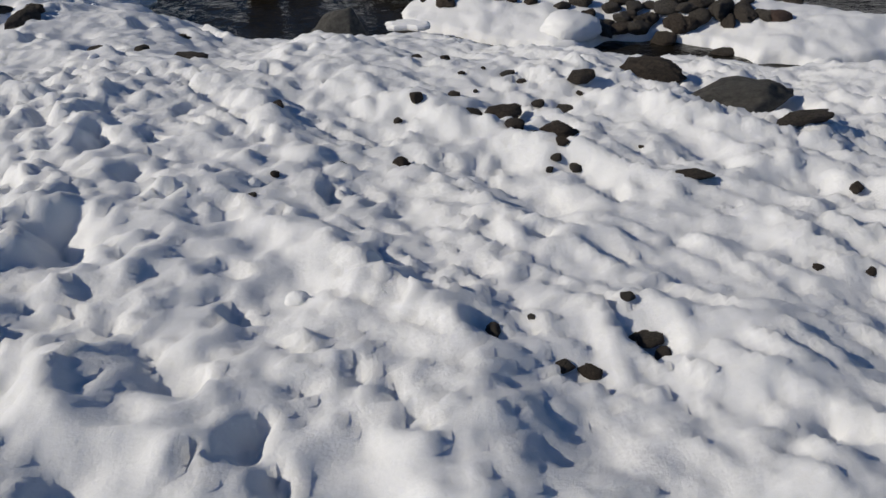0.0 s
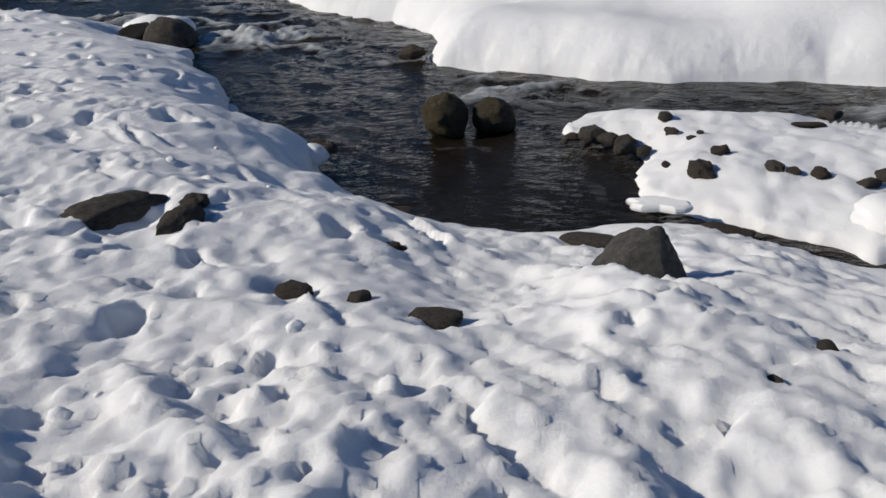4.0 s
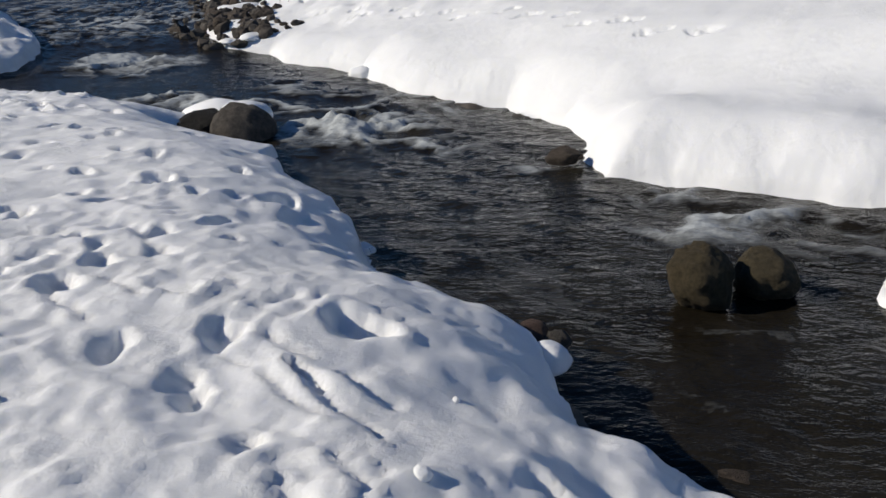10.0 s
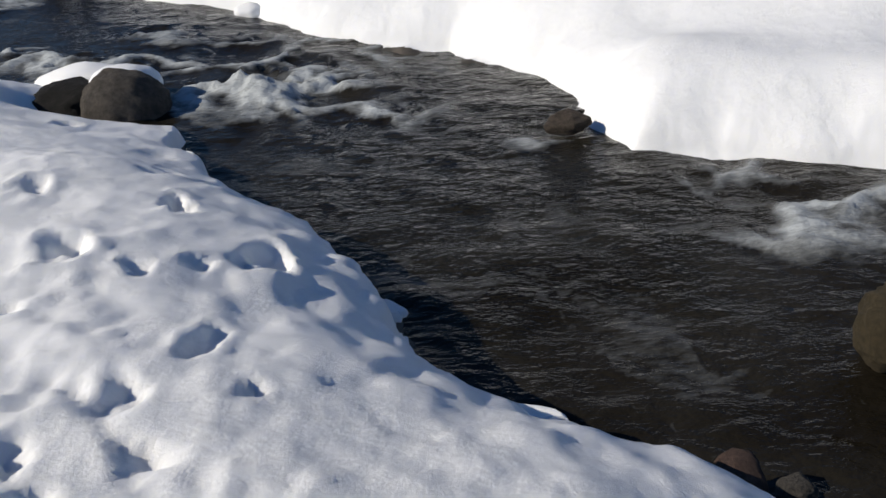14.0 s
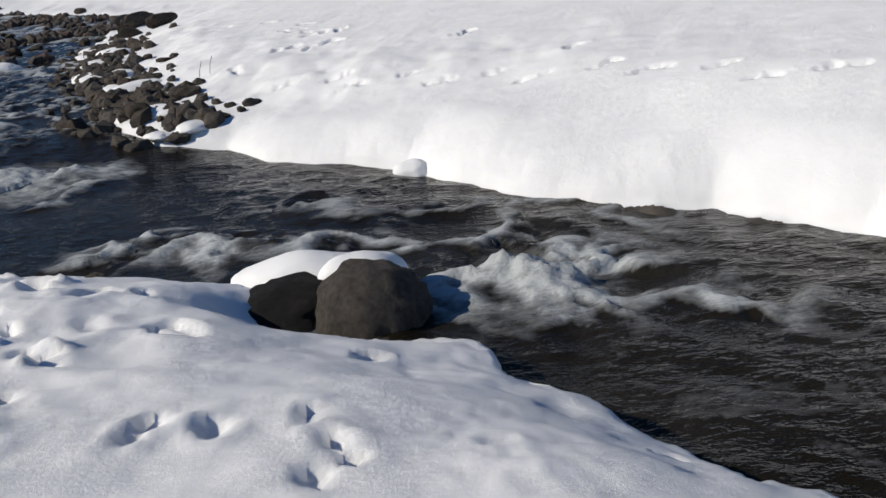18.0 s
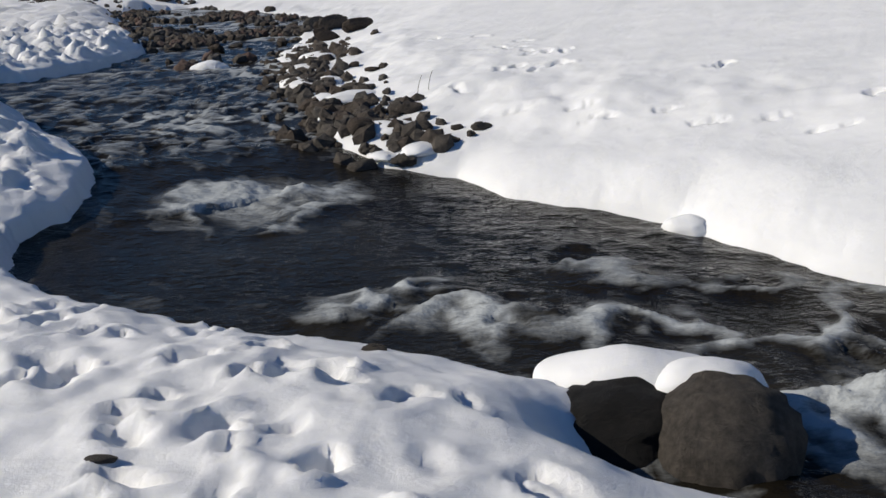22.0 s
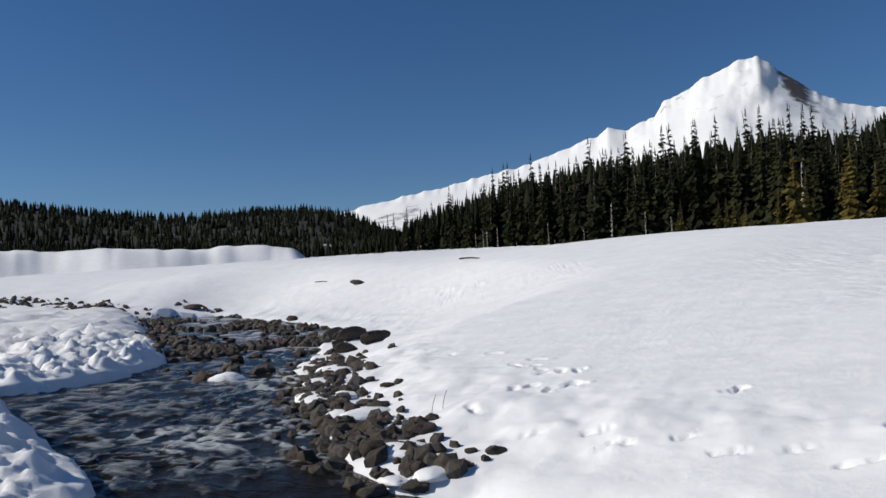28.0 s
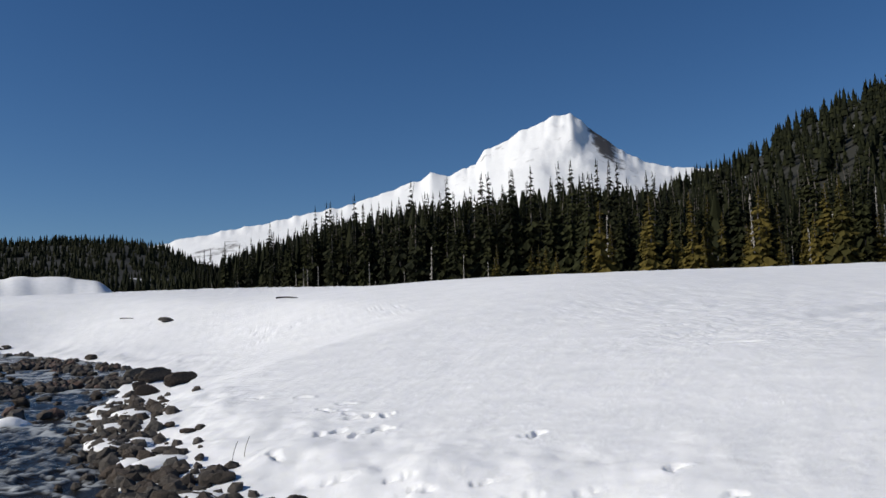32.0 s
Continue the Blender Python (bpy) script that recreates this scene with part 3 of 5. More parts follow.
    fb = fb + (1 - down) * (1 - smooth(d, 1.5, 5)) * 0.07 * fbm(x, y, 0.9, 3, 57)
    ib = w + 0.04 + 0.15 * smooth(d, -0.1, 0.6) + 0.02 * rough + 0.035 * np.abs(fbm(x, y, 0.4, 3, 59))
    z = np.where(isle, ib, nb * (1 - far) + fb * far)
    bed = w - 0.05 - 0.4 * smooth(-d, 0.0, 1.1) + 0.05 * rough
    k = smooth(d, -0.05, 0.05)
    return bed * (1 - k) + z * k, d


def grow(lo, hi, step, start, end, rate):
    """Even steps between start and end, growing ones outside."""
    mid = list(np.arange(start, end, step))
    out, s, p = [], step, end
    while p < hi:
        out.append(p)
        s *= rate
        p += s
    low, s, p = [], step, start
    while p > lo:
        s *= rate
        p -= s
        low.append(p)
    return np.array(low[::-1] + mid + out + [hi])


def sheet(name, xs, ys, z, mats, index=None):
    """A mesh over a grid of heights."""
    nx, ny = len(xs), len(ys)
    gx, gy = np.meshgrid(xs, ys)
    co = np.stack([gx, gy, z], -1).reshape(-1, 3)
    k = np.arange(nx * ny).reshape(ny, nx)
    q = np.stack([k[:-1, :-1], k[:-1, 1:], k[1:, 1:], k[1:, :-1]], -1).reshape(-1, 4)
    me = bpy.data.meshes.new(name)
    me.vertices.add(len(co))
    me.vertices.foreach_set("co", co.ravel().astype(np.float32))
    me.loops.add(q.size)
    me.loops.foreach_set("vertex_index", q.ravel().astype(np.int32))
    me.polygons.add(len(q))
    me.polygons.foreach_set("loop_start", np.arange(0, q.size, 4, dtype=np.int32))
    me.polygons.foreach_set("use_smooth", np.ones(len(q), bool))
    for mat in mats:
        me.materials.append(mat)
    if index is not None:
        me.polygons.foreach_set("material_index", index(co, q).astype(np.int32))
    me.update(calc_edges=True)
    me.validate()
    return new(name, me)


XS = np.concatenate([grow(-900, -11.99, 0.06, -16.5, -12, 1.035), np.arange(-12, -6, 0.04), np.arange(-5.98, 2, 0.026), grow(2, 900, 0.03, 2.0, 3.6, 1.035)])
XS = np.unique(np.round(XS, 4))
YS = np.unique(np.round(np.concatenate([grow(-300, 7, 0.024, 0.6, 7, 1.05), np.arange(7, 19, 0.036), grow(19, 1400, 0.06, 19, 29, 1.028)]), 4))
XS, YS = XS[np.r_[True, np.diff(XS) > 0.012]], YS[np.r_[True, np.diff(YS) > 0.012]]
GX, GY = np.meshgrid(XS, YS)
GZ, GD = land(GX, GY)
prints(GX, GY, GZ)
RIM = -3.0 * smooth(np.hypot(GX + 6, GY - 9), 300, 900)
GZ = GZ + RIM


def ground_height(x, y):
    """Height of the finished ground at one place."""
    i = min(max(int(np.searchsorted(XS, x)), 1), len(XS) - 1)
    j = min(max(int(np.searchsorted(YS, y)), 1), len(YS) - 1)
    u, v = (x - XS[i - 1]) / (XS[i] - XS[i - 1]), (y - YS[j - 1]) / (YS[j] - YS[j - 1])
    return float((GZ[j - 1, i - 1] * (1 - u) + GZ[j - 1, i] * u) * (1 - v) + (GZ[j, i - 1] * (1 - u) + GZ[j, i] * u) * v)


def bed_index(co, q):
    low = (GD < -0.05).ravel()
    return low[q].all(1).astype(int)


ground = sheet("ground", XS, YS, GZ, [SNOW, BED], bed_index)
tagged(ground, "white trampled snow over a river valley floor", "snow", kind="structure")

# ---- stream ----
WX = grow(-45, 60, 0.04, -12.5, 3.5, 1.04)
WY = grow(-8, 68, 0.04, 5.5, 22, 1.02)
wx, wy = np.meshgrid(WX, WY)
wl = water_level(wx, wy)
s = wy - 0.8 * wx
FOAM = [(-10.0, 19.4, 0.8), (-9.5, 19.7, 0.9), (-9.0, 19.75, 0.6), (-10.5, 19.45, 0.4), (-9.3, 18.7, 0.5), (-8.03, 16.25, 0.5), (-7.75, 16.45, 0.5), (-7.2, 16.0, 0.5), (-6.9, 16.1, 0.45), (-8.35, 15.95, 0.25), (-6.3, 17.2, 0.45),
        (-6.02, 16.74, 0.3), (-6.4, 15.87, 0.4), (-5.96, 16.02, 0.35), (-4.75, 14.9, 0.7), (-4.3, 14.65, 0.6), (-4.57, 14.5, 0.5), (-3.83, 13.85, 0.4), (-3.5, 13.55, 0.4), (-4.56, 13.9, 0.4), (-5.15, 16.63, 0.3), (-5.58, 15.63, 0.3),
        (-5.35, 14.5, 0.35), (-4.75, 15.5, 0.35), (-4.95, 14.9, 0.5), (-0.91, 10.9, 0.55), (-1.4, 10.6, 0.4), (-1.98, 9.6, 0.15), (-2.5, 12.6, 0.3), (-1.3, 11.6, 0.4), (-0.4, 10.7, 0.5), (0.15, 10.35, 0.5), (2.5, 9.6, 0.4)]
spots = sum(0.85 * k * np.exp(-((wx - ax) ** 2 + (wy - ay) ** 2) / (0.55 * k + 0.14) ** 2) for ax, ay, k in FOAM)
upper = smooth(s, 27.8, 30.6) * (1 - smooth(s, 79, 102))
rapid = 0.14 + 0.5 * np.exp(-((s - 19.1) / 2.0) ** 2) + 0.75 * upper + 1.1 * np.clip(spots, 0, 1)
along, cross = wx * 0.72 - wy * 0.70, wx * 0.70 + wy * 0.72
along, cross = np.where(s > 27.2, wy * 0.9 - wx * 0.4, along), np.where(s > 27.2, wx * 0.9 + wy * 0.4, cross)
wob_a, wob_c = along + 0.16 * fbm(wx, wy, 0.5, 3, 33), cross + 0.16 * fbm(wx, wy, 0.5, 3, 34)
wave = fbm(wob_a, wob_c * 0.75, 0.7, 4, 31)
ridge = 1 - np.abs(fbm(wob_a * 0.9, wob_c * 0.8, 0.75, 4, 37, 0.5))
boil = np.clip(spots, 0, 1)
chop = 1 - np.abs(fbm(wob_a * 0.7, wob_c, 0.34, 3, 38, 0.55))
ridge = ridge * (1 - upper) + chop * upper
wz = wl + rapid * (0.045 * wave + 0.06 * (ridge - 0.7)) + (0.15 - 0.125 * smooth(s, 25, 26.5)) * boil * (ridge - 0.5) + (0.04 - 0.025 * smooth(s, 25, 26.5)) * boil * np.abs(fbm(wx, wy, 0.14, 3, 39, 0.6)) + 0.011 * fbm(along * 0.6, cross * 1.6, 0.3, 4, 41)
wz = np.maximum(wz, wl - 0.045)
plume = boil + 0.3 * np.exp(-((s - 19.3) / 1.7) ** 2) + upper * (0.3 + 0.65 * smooth(fbm(wx, wy, 2.2, 3, 35), -0.35, 0.7))
foam = np.clip(1.5 * plume * smooth(ridge + 0.14 * fbm(wx, wy, 0.2, 3, 40), 0.48, 1.05) + (0.24 + 0.22 * smooth(s, 25, 26.5)) * boil, 0, 0.92)
foam = foam + 0.16 * smooth(fbm(wob_a * 0.6, wob_c * 1.9, 0.4, 4, 43), 0.35, 0.9)
water = sheet("stream", WX, WY, wz, [WATER])
att = water.data.attributes.new("foam", "FLOAT", "POINT")
att.data.foreach_set("value", foam.ravel().astype(np.float32))
tagged(water, "dark clear rushing stream with white foam", "stream", kind="structure")


# ---- stones ----
def blob(seed, flat=0.7, sub=3, rough=0.22, angular=0.0):
    bm = bmesh.new()
    bmesh.ops.create_icosphere(bm, subdivisions=sub, radius=1.0)
    off = Vector((seed * 3.1, seed * 1.7, seed * 0.9))
    planes = []
    r = random.Random(seed)
    for _ in range(7):
        n = Vector((r.gauss(0, 1), r.gauss(0, 1), r.gauss(0, 1))).normalized()
        planes.append((n, r.uniform(0.68, 0.9)))
    for v in bm.verts:
        p = v.co.normalized()
        k = 1 + rough * noise.noise(p * 1.1 + off) + 0.45 * rough * noise.noise(p * 2.7 + off)
        q = p * k
        for n, d in planes:
            e = q.dot(n) - d
            if e > 0:
                q -= n * e * angular
        q *= 1 + 0.075 * noise.noise(p * 5 + off) + 0.04 * noise.noise(p * 11 + off) - 0.05 * max(0, noise.noise(p * 8 - off)) ** 2
        v.co = Vector((q.x, q.y, q.z * flat))
    for fc in bm.faces:
        fc.smooth = True
    me = bpy.data.meshes.new("stone")
    bm.to_mesh(me)
    bm.free()
    return me


STONES = [blob(k, random.Random(k).uniform(0.6, 0.85), 4 if k < 9 else 3, 0.42, 0.9) for k in range(1, 17)]
for me in STONES:
    me.materials.append(STONE)
REDS = [blob(k, 0.75, 3, 0.3, 0.8) for k in range(31, 35)]
for me in REDS:
    me.materials.append(RED_STONE)
TURN = random.Random(5)


def stone(x, y, size, sx=1.0, sy=0.8, sz=0.8, turn=None, sink=0.25, label="dark grey basalt stone half sunk in snow", mesh=None, base=None, name="stone", group="stones"):
    me = mesh or TURN.choice(STONES)
    size = size * 0.86
    ob = new(name, me)
    z = ground_height(x, y) if base is None else base
    a = TURN.uniform(0, 360) if turn is None else turn
    ob.matrix_world = pose(x, y, z + size * 0.5 * sz * ((0.32 - sink) if base is None else 0.7 * (1 - 2 * sink)), TURN.uniform(-8, 8), TURN.uniform(-8, 8), a) @ Matrix.Diagonal((size / 2 * sx, size / 2 * sy, size / 2 * sz, 1))
    return tagged(ob, label, "stone", group)


def place(rows, label, group, **more):
    for x, y, size in rows:
        stone(x, y, size * TURN.uniform(1.0, 1.25), TURN.uniform(0.9, 1.15), TURN.uniform(0.7, 0.95), TURN.uniform(0.65, 0.95), label=label, group=group, **more)


LONG = blob(58, 0.8, 4, 0.34, 0.5)
LONG.materials.append(PALE_STONE)
CONE = blob(52, 0.85, 4, 0.25, 0.95)
CONE.materials.append(PALE_STONE)
for v in CONE.vertices:
    v.co.x *= 1 - 0.42 * v.co.z
    v.co.y *= 1 - 0.42 * v.co.z
TEAR = blob(41, 0.8, 4, 0.16, 0.25)
TEAR.materials.append(STONE)
for v in TEAR.vertices:
    k = 1 - 0.42 * v.co.x
    v.co.y, v.co.z = v.co.y * k + 0.22 * v.co.x * abs(v.co.x), v.co.z * (0.5 + 0.5 * k)
SPLIT = blob(45, 0.8, 4, 0.2, 0.9)
SPLIT.materials.append(STONE)
for v in SPLIT.vertices:
    v.co.x *= 1 - 0.45 * abs(v.co.y) ** 1.5
    crack = abs(v.co.y + 0.25 * v.co.x + 0.12 * noise.noise(v.co * 4) + 0.05)
    v.co.z -= 0.14 * max(0, 1 - crack / 0.06)
# stones that poke through the snow of the near bank
place(POKING, "small dark grey stone poking through snow", "small stones in the near snow", sink=0.2)
place(SUNKEN, "small dark stone sunk in a melt hollow of snow", "small stones in the near snow", sink=0.35)
stone(0.44, 3.07, 0.22, 1.1, 0.7, 0.65, 15, 0.1, "low rounded dark grey stone in snow")
stone(0.47, 2.85, 0.12, 1, 0.9, 0.9, 0, -0.05, "dark wet stone in a row of three in snow")
stone(0.55, 2.81, 0.13, 0.8, 0.9, 0.9, 60, -0.05, "dark wet stone in a row of three in snow")
stone(0.63, 2.75, 0.17, 1, 0.95, 1.0, 110, -0.05, "round brown-grey stone at the end of a row of three")
stone(0.70, 2.74, 0.08, 1, 0.95, 0.9, 20, 0.2, "small dark stone beside a row of three")
stone(0.88, 3.42, 0.17, 1.1, 0.75, 0.75, 20, 0.1, "dark rounded stone half sunk in snow")
stone(1.33, 3.64, 0.38, 1.0, 0.62, 0.75, -25, -0.05, "dark grey angular boulder on the snow bank", mesh=STONES[3], name="boulder", group="")
stone(1.62, 3.32, 0.74, 1.05, 0.45, 0.45, 4, -0.05, "long flat-topped pale grey boulder in snow", mesh=LONG, name="boulder", group="")
stone(1.74, 2.76, 0.26, 1.1, 0.6, 0.4, 10, 0.3, "flat dark stone level with the snow")
stone(-0.41, 4.98, 0.46, 1.05, 0.85, 1.15, 25, 0.0, "grey cone-shaped boulder at the snow edge", mesh=CONE, name="boulder", group="")
stone(1.08, 2.25, 0.16, 1.2, 0.6, 0.4, 0, 0.3, "flat dark stone level with the snow")
stone(-0.50, 6.10, 0.40, 1.1, 0.6, 0.35, -12, 0.1, "flat wet stone at the ice edge")
stone(0.45, 6.85, 0.40, 1.1, 0.5, 0.3, -20, 0.1, "flat dark wet slab at the ice edge", base=-0.10)
stone(0.0, 7.35, 0.34, 1.1, 0.5, 0.3, -30, 0.1, "flat dark wet slab at the ice edge", base=-0.10)
stone(-3.01, 5.54, 0.68, 1.0, 0.46, 0.44, 22, 0.35, "long smooth dark grey boulder sunk in snow", mesh=TEAR, name="boulder", group="")
stone(-2.60, 5.38, 0.46, 0.56, 1.0, 0.5, -14, 0.25, "cracked grey stone beside a long boulder", mesh=SPLIT)
stone(-2.60, 5.58, 0.2, 0.85, 0.8, 0.8, 10, 0.2, "small grey stone leaning on a cracked stone")
stone(-1.86, 4.60, 0.20, 1.1, 0.85, 0.8, 0, 0.4, "pitted dark grey stone in trampled snow")
stone(-1.57, 4.47, 0.12, 1, 0.9, 0.9, 40, 0.2, "small dark stone in trampled snow")
stone(-1.27, 4.35, 0.24, 1.15, 0.7, 0.55, 5, 0.5, "dark rough stone in trampled snow")
stone(-8.72, 13.07, 0.10, 1.4, 0.6, 0.6, 5, 0.1, "small dark stone in trampled snow")
# stones of the snow-covered bar
place([(0.42, 7.62, 0.27), (0.22, 7.90, 0.11), (0.64, 7.95, 0.16), (0.94, 7.58, 0.18), (1.05, 7.50, 0.13), (1.22, 7.46, 0.18), (1.69, 7.36, 0.25), (2.06, 7.35, 0.28), (1.50, 7.28, 0.18), (1.89, 7.53, 0.1),
       (2.49, 7.17, 0.22), (2.69, 7.07, 0.2), (3.16, 7.08, 0.16), (3.68, 7.25, 0.22), (0.39, 8.97, 0.15), (0.39, 8.62, 0.15), (0.6, 8.5, 0.08), (0.51, 8.42, 0.08)],
      "dark grey river stone in snow on a bar", "stones on the bar", sink=0.15)
place([(1.95, 7.22, 0.2), (2.15, 7.18, 0.22), (2.3, 7.2, 0.18), (2.55, 7.2, 0.22), (2.75, 7.08, 0.2), (2.95, 7.05, 0.18), (3.1, 6.95, 0.2), (1.78, 7.0, 0.16), (2.4, 6.9, 0.2), (2.9, 6.75, 0.2), (1.6, 6.95, 0.16), (2.1, 7.08, 0.16),
       (1.71, 7.13, 0.20), (1.86, 7.02, 0.21), (1.96, 6.88, 0.24), (2.11, 6.84, 0.24), (2.44, 7.08, 0.28), (2.33, 6.75, 0.29), (2.49, 6.80, 0.25),
       (2.67, 6.87, 0.25), (2.86, 6.89, 0.30), (3.04, 6.77, 0.28), (3.20, 6.73, 0.22), (2.02, 7.05, 0.22), (2.2, 6.98, 0.25), (2.6, 7.02, 0.22), (1.8, 6.86, 0.18)],
      "wet brown-grey stone at a side pool", "stones on the bar", sink=0.1)
place([(-0.24, 8.84, 0.26), (-0.12, 8.72, 0.22), (0.02, 8.64, 0.28), (-0.02, 8.48, 0.2), (-0.42, 8.88, 0.16), (-0.32, 8.70, 0.14), (-0.5, 8.78, 0.12), (0.12, 8.42, 0.16)],
      "dark wet river stone at the tip of the bar", "stones on the bar", sink=0.2, base=-0.03)
stone(3.32, 6.66, 0.28, 1, 0.8, 0.8, 30, 0.2, "reddish brown boulder at a side pool", mesh=REDS[0], group="stones on the bar")
stone(2.75, 6.42, 0.28, 1.1, 0.7, 0.4, 10, 0.2, "flat dark wet stone at a side pool", group="stones on the bar")
stone(1.53, 8.72, 0.36, 1.1, 0.5, 0.25, -10, 0.2, "flat dark slab on the snowy bar", group="stones on the bar")
# boulders in the stream
EGG = blob(64, 0.95, 4, 0.22, 0.35)
EGG.materials.append(MOSSY_STONE)
stone(-1.56, 9.30, 0.56, 0.9, 0.85, 1.0, 30, 0.12, "rounded brown-grey boulder standing in the stream", mesh=EGG, base=-0.03, name="boulder", group="stream boulders")
stone(-1.12, 9.48, 0.58, 1.0, 0.85, 0.75, 70, 0.1, "wet dark brown boulder in the stream", mesh=EGG, base=-0.06, name="boulder", group="stream boulders")
stone(-1.80, 7.48, 0.26, 1, 0.8, 0.6, 20, 0.3, "brown stone just under the water", base=-0.13, group="stream boulders")
stone(-2.64, 8.56, 0.28, 1, 0.9, 0.8, 0, -0.25, "reddish brown stone at the water's edge", mesh=REDS[1], base=-0.02, group="stream boulders")
stone(-2.49, 8.42, 0.18, 0.9, 0.9, 1.1, 0, -0.3, "grey stone under a knob of snow", base=0.02, group="stream boulders")
stone(-2.2, 12.75, 0.42, 1, 0.8, 0.8, 0, 0.25, "dark wet boulder under the far snow lip", base=0.0, group="stream boulders")
stone(-2.12, 9.55, 0.56, 1.1, 0.8, 0.5, 0, 0.3, "mossy boulder just under the water", mesh=EGG, base=-0.21, group="stream boulders")
stone(-1.35, 8.9, 0.5, 1.2, 0.8, 0.4, 40, 0.3, "mossy brown stone just under the water", mesh=EGG, base=-0.2, group="stream boulders")
stone(1.95, 9.35, 0.3, 1, 0.8, 0.6, 40, 0.2, "dark wet stone in the stream", base=-0.05, group="stream boulders")

# the great boulder, its black neighbour and their snow pillows
BIG = blob(61, 0.95, 4, 0.1, 0.35)
BIG.materials.append(STONE)
stone(-6.02, 14.20, 1.04, 0.98, 0.85, 1.0, 20, 0.12, "large rounded brown-grey boulder beside the stream", mesh=BIG, base=-0.22, name="boulder", group="")
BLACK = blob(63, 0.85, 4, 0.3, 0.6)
BLACK.materials.append(BLACK_SHADE_STONE)
stone(-6.60, 14.40, 1.08, 1.15, 0.85, 0.74, 10, 0.15, "black wet boulder under a snow ledge, shade put in its colour", mesh=BLACK, base=-0.10, name="boulder", group="")


def snow_mound(x, y, z, sx, sy, sz, turn, seed, label):
    """A soft dome of snow with a thick uneven rim."""
    bm = bmesh.new()
    bmesh.ops.create_icosphere(bm, subdivisions=4, radius=1.0)
    for v in bm.verts:
        p = v.co.copy()
        k = 1 + 0.16 * noise.noise(p * 1.3 + Vector((seed, 0, 0))) + 0.05 * noise.noise(p * 4 + Vector((seed, 3, 0)))
        v.co = Vector((p.x * k, p.y * k, p.z * k if p.z > 0 else p.z * 0.85))
    for fc in bm.faces:
        fc.smooth = True
    me = bpy.data.meshes.new("snow_mound")
    bm.to_mesh(me)
    bm.free()
    me.materials.append(SNOW)
    ob = new("snow_mound", me)
    ob.matrix_world = pose(x, y, z, 0, 0, turn) @ Matrix.Diagonal((sx, sy, sz, 1))
    return tagged(ob, label, "snow")


snow_mound(-6.40, 14.66, 0.18, 0.60, 0.32, 0.24, -12, 1, "smooth snow pillow lying over two boulders")
snow_mound(-6.05, 14.46, 0.24, 0.34, 0.22, 0.21, 10, 2, "thin snow pillow on the great boulder's back")
snow_mound(-7.02, 14.50, 0.12, 0.28, 0.26, 0.20, -20, 3, "snow pillow on a black boulder")
snow_mound(-7.43, 14.83, 0.143, 0.204, 0.17, 0.158, 0, 4, "small round snow hummock at the bank edge")
snow_mound(-7.89, 14.98, 0.166, 0.158, 0.113, 0.102, 0, 5, "snow pillow on a small stone at the pool")
stone(-7.86, 14.89, 0.147, 1.1, 0.8, 0.7, 0, 0.1, "small dark stone under a snow pillow")
snow_mound(-2.57, 8.13, 0.15, 0.12, 0.10, 0.10, 0, 6, "knob of snow on a stone in the water")
snow_mound(-5.19, 18.08, 0.13, 0.25, 0.18, 0.17, -30, 7, "round lump of snow fallen at the far bank")
snow_mound(1.48, 6.82, 0.0, 0.27, 0.26, 0.15, 0, 9, "grey block of ice beside a side pool")
snow_mound(-13.03, 30.40, 1.02, 0.46, 0.3, 0.26, 0, 10, "snow pillow on stones in the rapids")


def ice_shelf(x, y, z, l, b, turn, seed, label):
    """A thin ragged plate of snow crust reaching over the water."""
    r = random.Random(seed)
    bm = bmesh.new()
    n = 17
    ring = []
    for i in range(n):
        a = 2 * math.pi * i / n
        k = 1 + 0.28 * noise.noise(Vector((math.cos(a) * 1.6, math.sin(a) * 1.6, seed))) + r.uniform(-0.28, 0.22)
        ring.append((l * k * math.cos(a), b * k * math.sin(a)))
    layers = []
    for zz, inset in ((-0.02, 0.93), (0.0, 1.0), (0.02, 0.98), (0.035, 0.88)):
        layers.append([bm.verts.new((px * inset, py * inset, zz + 0.01 * noise.noise(Vector((px * 9, py * 9, seed))))) for px, py in ring])
    for lo, hi in zip(layers, layers[1:]):
        for i in range(n):
            bm.faces.new((lo[i], lo[(i + 1) % n], hi[(i + 1) % n], hi[i]))
    bm.faces.new(layers[-1])
    bm.faces.new(layers[0][::-1])
    me = bpy.data.meshes.new("ice_shelf")
    bm.to_mesh(me)
    bm.free()
    me.materials.append(SNOW)
    ob = new("ice_shelf", me)
    ob.matrix_world = pose(x, y, z, 3, -3, turn)
    return tagged(ob, label, "ice shelf", "ice shelves at the near bank")


SHELF = "thin ragged shelf of ice and snow over the water"
ice_shelf(-4.60, 11.34, 0.08, 0.20, 0.07, -60, 1, SHELF)
ice_shelf(-4.30, 10.92, 0.08, 0.18, 0.07, -70, 2, SHELF)
ice_shelf(-3.88, 9.99, 0.09, 0.16, 0.08, -30, 3, SHELF)
ice_shelf(-4.82, 11.77, 0.07, 0.18, 0.07, -58, 4, SHELF)
ice_shelf(-3.36, 8.99, 0.11, 0.18, 0.06, -20, 5, SHELF)
ice_shelf(-8.84, 15.23, 0.27, 0.68, 0.23, -18, 6, SHELF)
ice_shelf(-11.39, 18.62, 0.32, 0.34, 0.16, 20, 7, SHELF)
ice_shelf(-11.79, 20.44, 0.46, 0.45, 0.16, 15, 8, SHELF)
ice_shelf(0.05, 7.12, 0.02, 0.26, 0.08, -28, 10, SHELF)
